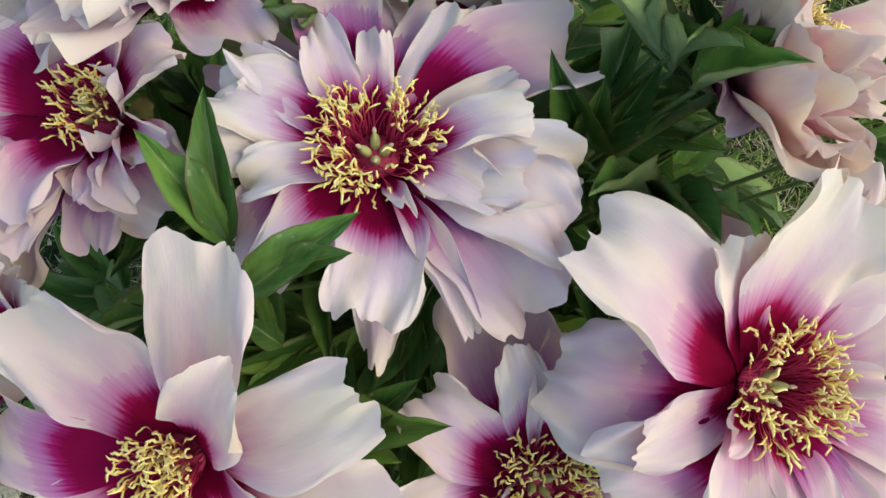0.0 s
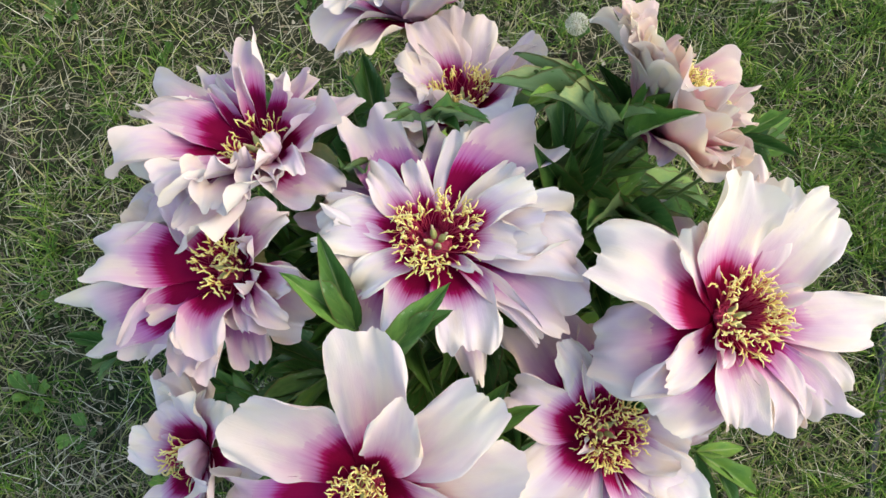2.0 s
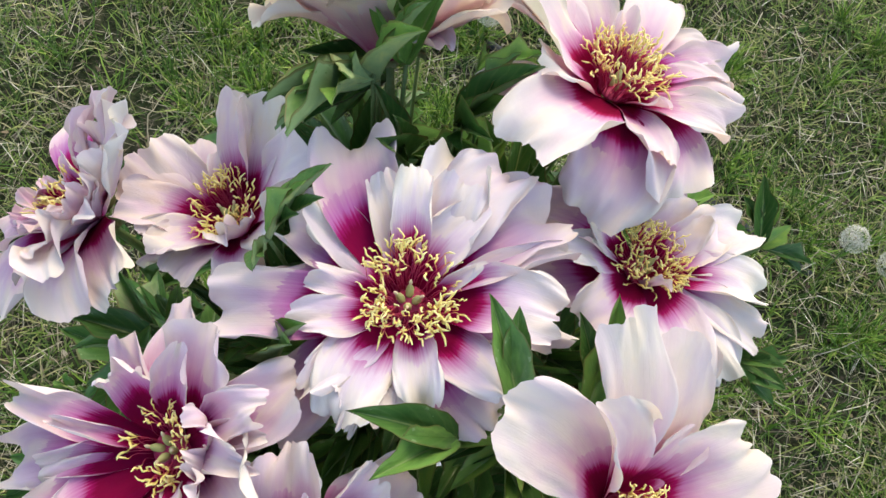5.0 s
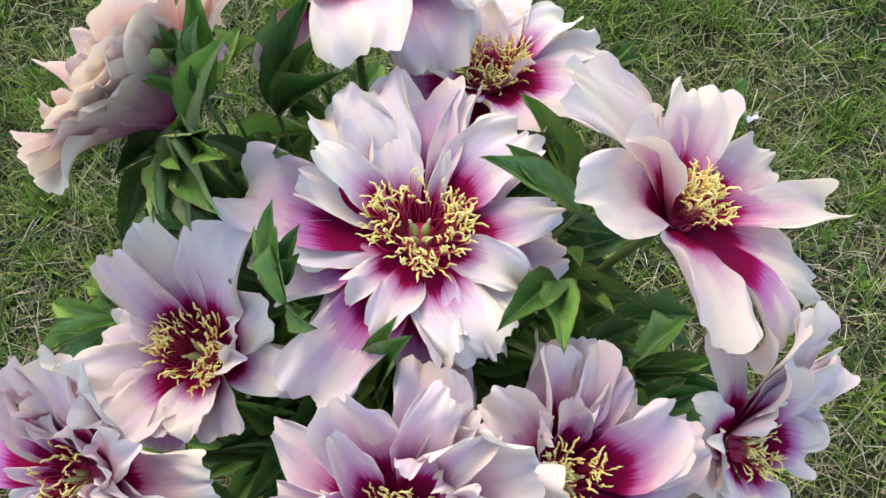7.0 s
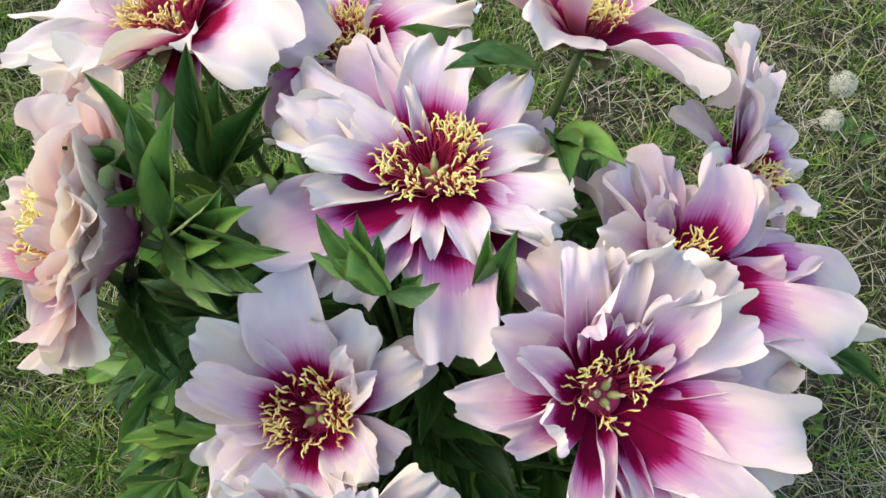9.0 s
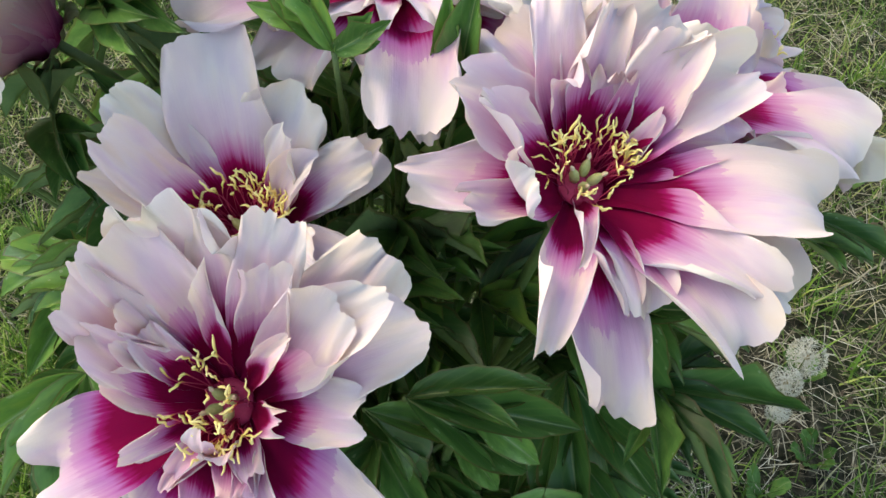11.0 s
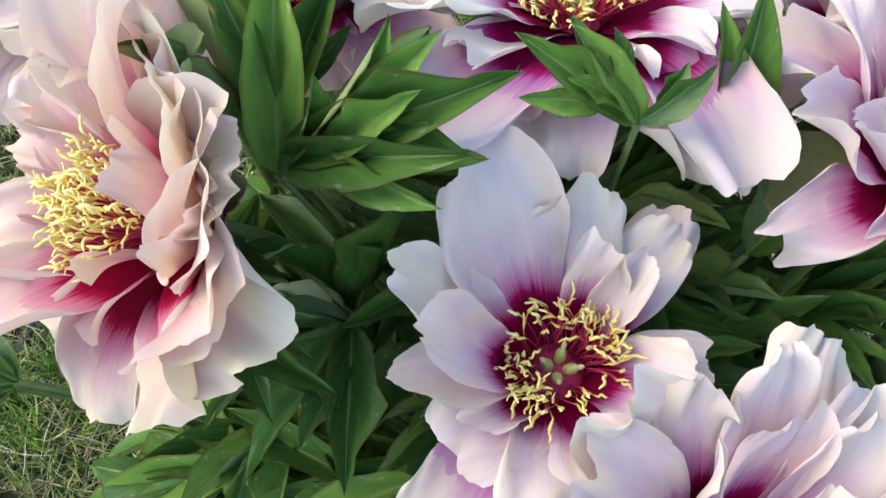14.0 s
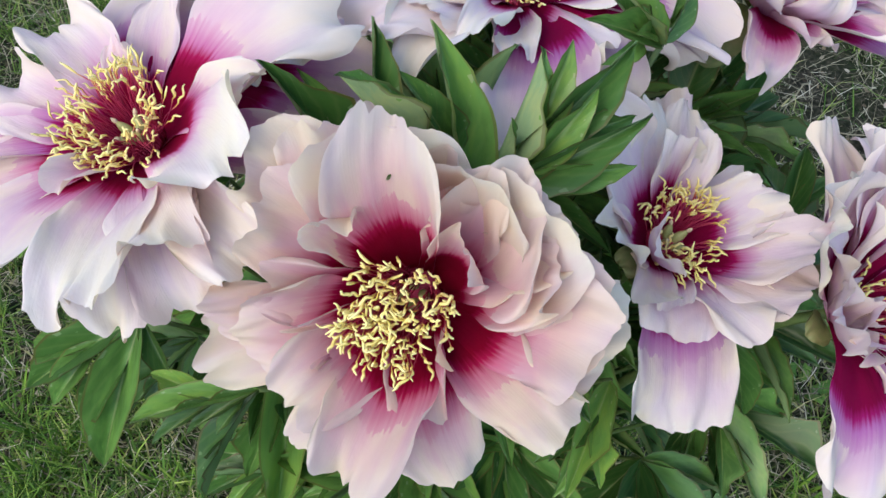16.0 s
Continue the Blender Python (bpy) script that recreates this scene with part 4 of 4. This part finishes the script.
blades("grass", 150000, GRASS, 2.6, 0.050, 0.0023, (44, 26), 3, "short patchy lawn grass, green and yellowing", 0.95, 0.0, 0.45)
blades("dry_grass", 60000, STRAW, 2.6, 0.070, 0.0012, (12, 10), 4, "dry straw and thatch lying between the grass", 0.5, 0.022, -0.6)
blades("grass", 48000, GRASS_TUFT, 2.4, 0.070, 0.0026, (58, 18), 12, "fresh green tufts standing in the lawn", 0.9, 0.0, 0.5, 1500)
blades("thatch", 60000, STRAW, 2.6, 0.022, 0.0012, (7, 6), 6, "short grey-brown thatch matted over the soil", 0.1, 0.008, -0.35)
blades("leaf_litter", 11000, LITTER, 2.6, 0.012, 0.0060, (14, 12), 7, "crumbs of dead brown leaves among the grass", 0.3, 0.018, -0.4)

# ---------------------------------------------------------------- small things on the lawn
def dandelion_clock(x, y, height, radius, seed):
    rng = np.random.RandomState(seed)
    thing = new("dandelion_clock")
    thing.location = (x, y, 0)
    tagged(thing, "white fluffy dandelion seed head on a thin stalk", "seed head", "dandelion seed heads in the lawn")
    v, f, uv = tube([(0.012 * (1 - u) * math.cos(seed), 0.012 * (1 - u) * math.sin(seed), height * u - 0.005) for u in np.linspace(0, 1, 6)], [0.0017] * 6, 6)
    put_mesh("stalk", v, f, [STEM], thing, uvs=uv)
    pieces = []
    for k in range(150):
        d = rng.normal(0, 1, 3)
        d /= np.linalg.norm(d)
        tip = d * radius * rng.uniform(0.85, 1.05)
        a = np.cross(d, (0.3, 0.5, 0.8))
        a /= np.linalg.norm(a)
        b = np.cross(d, a)
        verts, faces = [d * 0.004 + a * 0.0003, d * 0.004 - a * 0.0003, tip], [(0, 1, 2)]
        for j in range(5):
            g = j * 1.257 + k
            q = tip + (a * math.cos(g) + b * math.sin(g)) * radius * 0.34 + d * radius * 0.10
            c = (a * -math.sin(g) + b * math.cos(g)) * 0.00045
            n = len(verts)
            verts += [tip, q + c * 1.5, q - c * 1.5]
            faces.append((n, n + 1, n + 2))
        pieces.append((np.array(verts), faces, np.zeros((len(verts), 2))))
    v, f, uv = joined(pieces)
    put_mesh("fluff", v + np.array([0, 0, height]), f, [FLUFF], thing, uvs=uv, smooth=False)
    v, f, uv = ovoid(0.0045, 0.009, 0, 0)
    put_mesh("seed_core", v + np.array([0, 0, height - 0.004]), f, [SEED], thing, uvs=uv)


for k, (x, y, r) in enumerate(((0.80, -0.02, 0.024), (0.78, 0.50, 0.024), (0.47, -0.64, 0.020), (0.45, -0.71, 0.020), (-0.58, -0.615, 0.020),
                               (-0.55, -0.535, 0.016), (-0.485, -0.175, 0.023), (-0.448, -0.128, 0.019), (-0.43, -0.08, 0.014), (-0.49, -0.455, 0.016), (0.42, 0.53, 0.018))):
    dandelion_clock(x, y, 0.11 + 0.012 * (k % 3), r, k + 1)


def weed(x, y, size, count, seed):
    """A low rosette of small broad leaves."""
    rng = random.Random(seed)
    thing = new("weed")
    thing.location = (x, y, 0.0)
    tagged(thing, "low broad-leaved green weed in the lawn", "weed", "weeds in the lawn")
    for k in range(count):
        a = 6.283 * k / count + rng.uniform(-0.3, 0.3)
        l = size * rng.uniform(0.7, 1.2)
        v, f, uv = petal_arrays(math.degrees(a), l, l * rng.uniform(0.15, 0.5), l * 0.62, seed + k)
        put_mesh("leaf", v + np.array([0, 0, 0.012]), f, [WEED], thing, uvs=uv)


weed_random = random.Random(9)
for k in range(60):
    a, r = k * 2.399, 0.40 + 0.75 * weed_random.random() ** 0.8
    weed(r * math.cos(a), r * math.sin(a), weed_random.uniform(0.014, 0.038), weed_random.randint(4, 7), 900 + 10 * k)

# black hose half sunk in the lawn
v, f, uv = tube([(0.84, 0.02, 0.000), (0.775, -0.10, 0.002), (0.737, -0.161, 0.004), (0.691, -0.242, 0.004), (0.62, -0.36, 0.003), (0.539, -0.495, 0.004), (0.46, -0.63, 0.000)], [0.007] * 7, 10)
tagged(put_mesh("garden_hose", v, f, [HOSE], uvs=uv), "thin black rubber hose lying in the grass", "hose")


def dry_stalk(points, radius):
    pts = [Vector(p) for p in points]
    fine = []
    for a, b in zip(pts[:-1], pts[1:]):
        fine += [a.lerp(b, k / 4) + Vector((0.003 * math.sin(9 * k + a.x * 40), 0.003 * math.cos(7 * k + a.y * 30), 0)) for k in range(4)]
    fine.append(pts[-1])
    v, f, uv = tube(fine, np.linspace(radius, radius * 0.5, len(fine)), 5)
    tagged(put_mesh("dry_stalk", v, f, [STRAW], uvs=uv), "long bleached dry grass stalk on the lawn", "stalk", "dry stalks on the lawn")


stalk_random = random.Random(21)
for k in range(34):
    a, r = k * 2.399 + 0.4, 0.40 + 0.8 * stalk_random.random()
    x, y, t, l = r * math.cos(a), r * math.sin(a), stalk_random.uniform(0, 6.28), stalk_random.uniform(0.10, 0.30)
    c = stalk_random.uniform(-0.5, 0.5)
    dry_stalk([(x, y, 0.006), (x + 0.5 * l * math.cos(t), y + 0.5 * l * math.sin(t), stalk_random.uniform(0.02, 0.05)), (x + l * math.cos(t + c), y + l * math.sin(t + c), 0.012)], stalk_random.uniform(0.0009, 0.0020))


# crumpled white sheet under the plant
def plastic_sheet():
    n = 22
    u, w = np.meshgrid(np.linspace(-0.5, 0.5, n), np.linspace(-0.5, 0.5, n), indexing="ij")
    x, y = 0.10 + 0.26 * u + 0.03 * w, -0.045 + 0.28 * w
    z = 0.035 + 0.014 * wave(u * 9 + w * 4, 3) + 0.010 * wave(w * 13 - u * 3, 5)
    return put_mesh("plastic_sheet", np.stack([x, y, z], -1).reshape(-1, 3), grid_faces(n, n), [PLASTIC])


tagged(plastic_sheet(), "crumpled white plastic sheet lying under the bush", "sheet")


def paper_scrap(x, y, turn, long, wide):
    """A small bent scrap of white paper."""
    u, w = np.meshgrid(np.linspace(-0.5, 0.5, 7), np.linspace(-0.5, 0.5, 5), indexing="ij")
    c, d = math.cos(turn), math.sin(turn)
    px, py = u * long, w * wide * (1 + 0.2 * u)
    z = 0.028 + 0.006 * wave(u * 3 + w, 4) + 0.010 * np.abs(u)
    ob = put_mesh("paper_scrap", np.stack([x + c * px - d * py, y + d * px + c * py, z], -1).reshape(-1, 3), grid_faces(7, 5), [PLASTIC])
    tagged(ob, "small scrap of white paper lying in the grass", "litter", "white scraps on the lawn")


paper_scrap(0.023, -0.811, 1.2, 0.024, 0.009)
paper_scrap(-0.659, 0.463, 0.3, 0.026, 0.014)
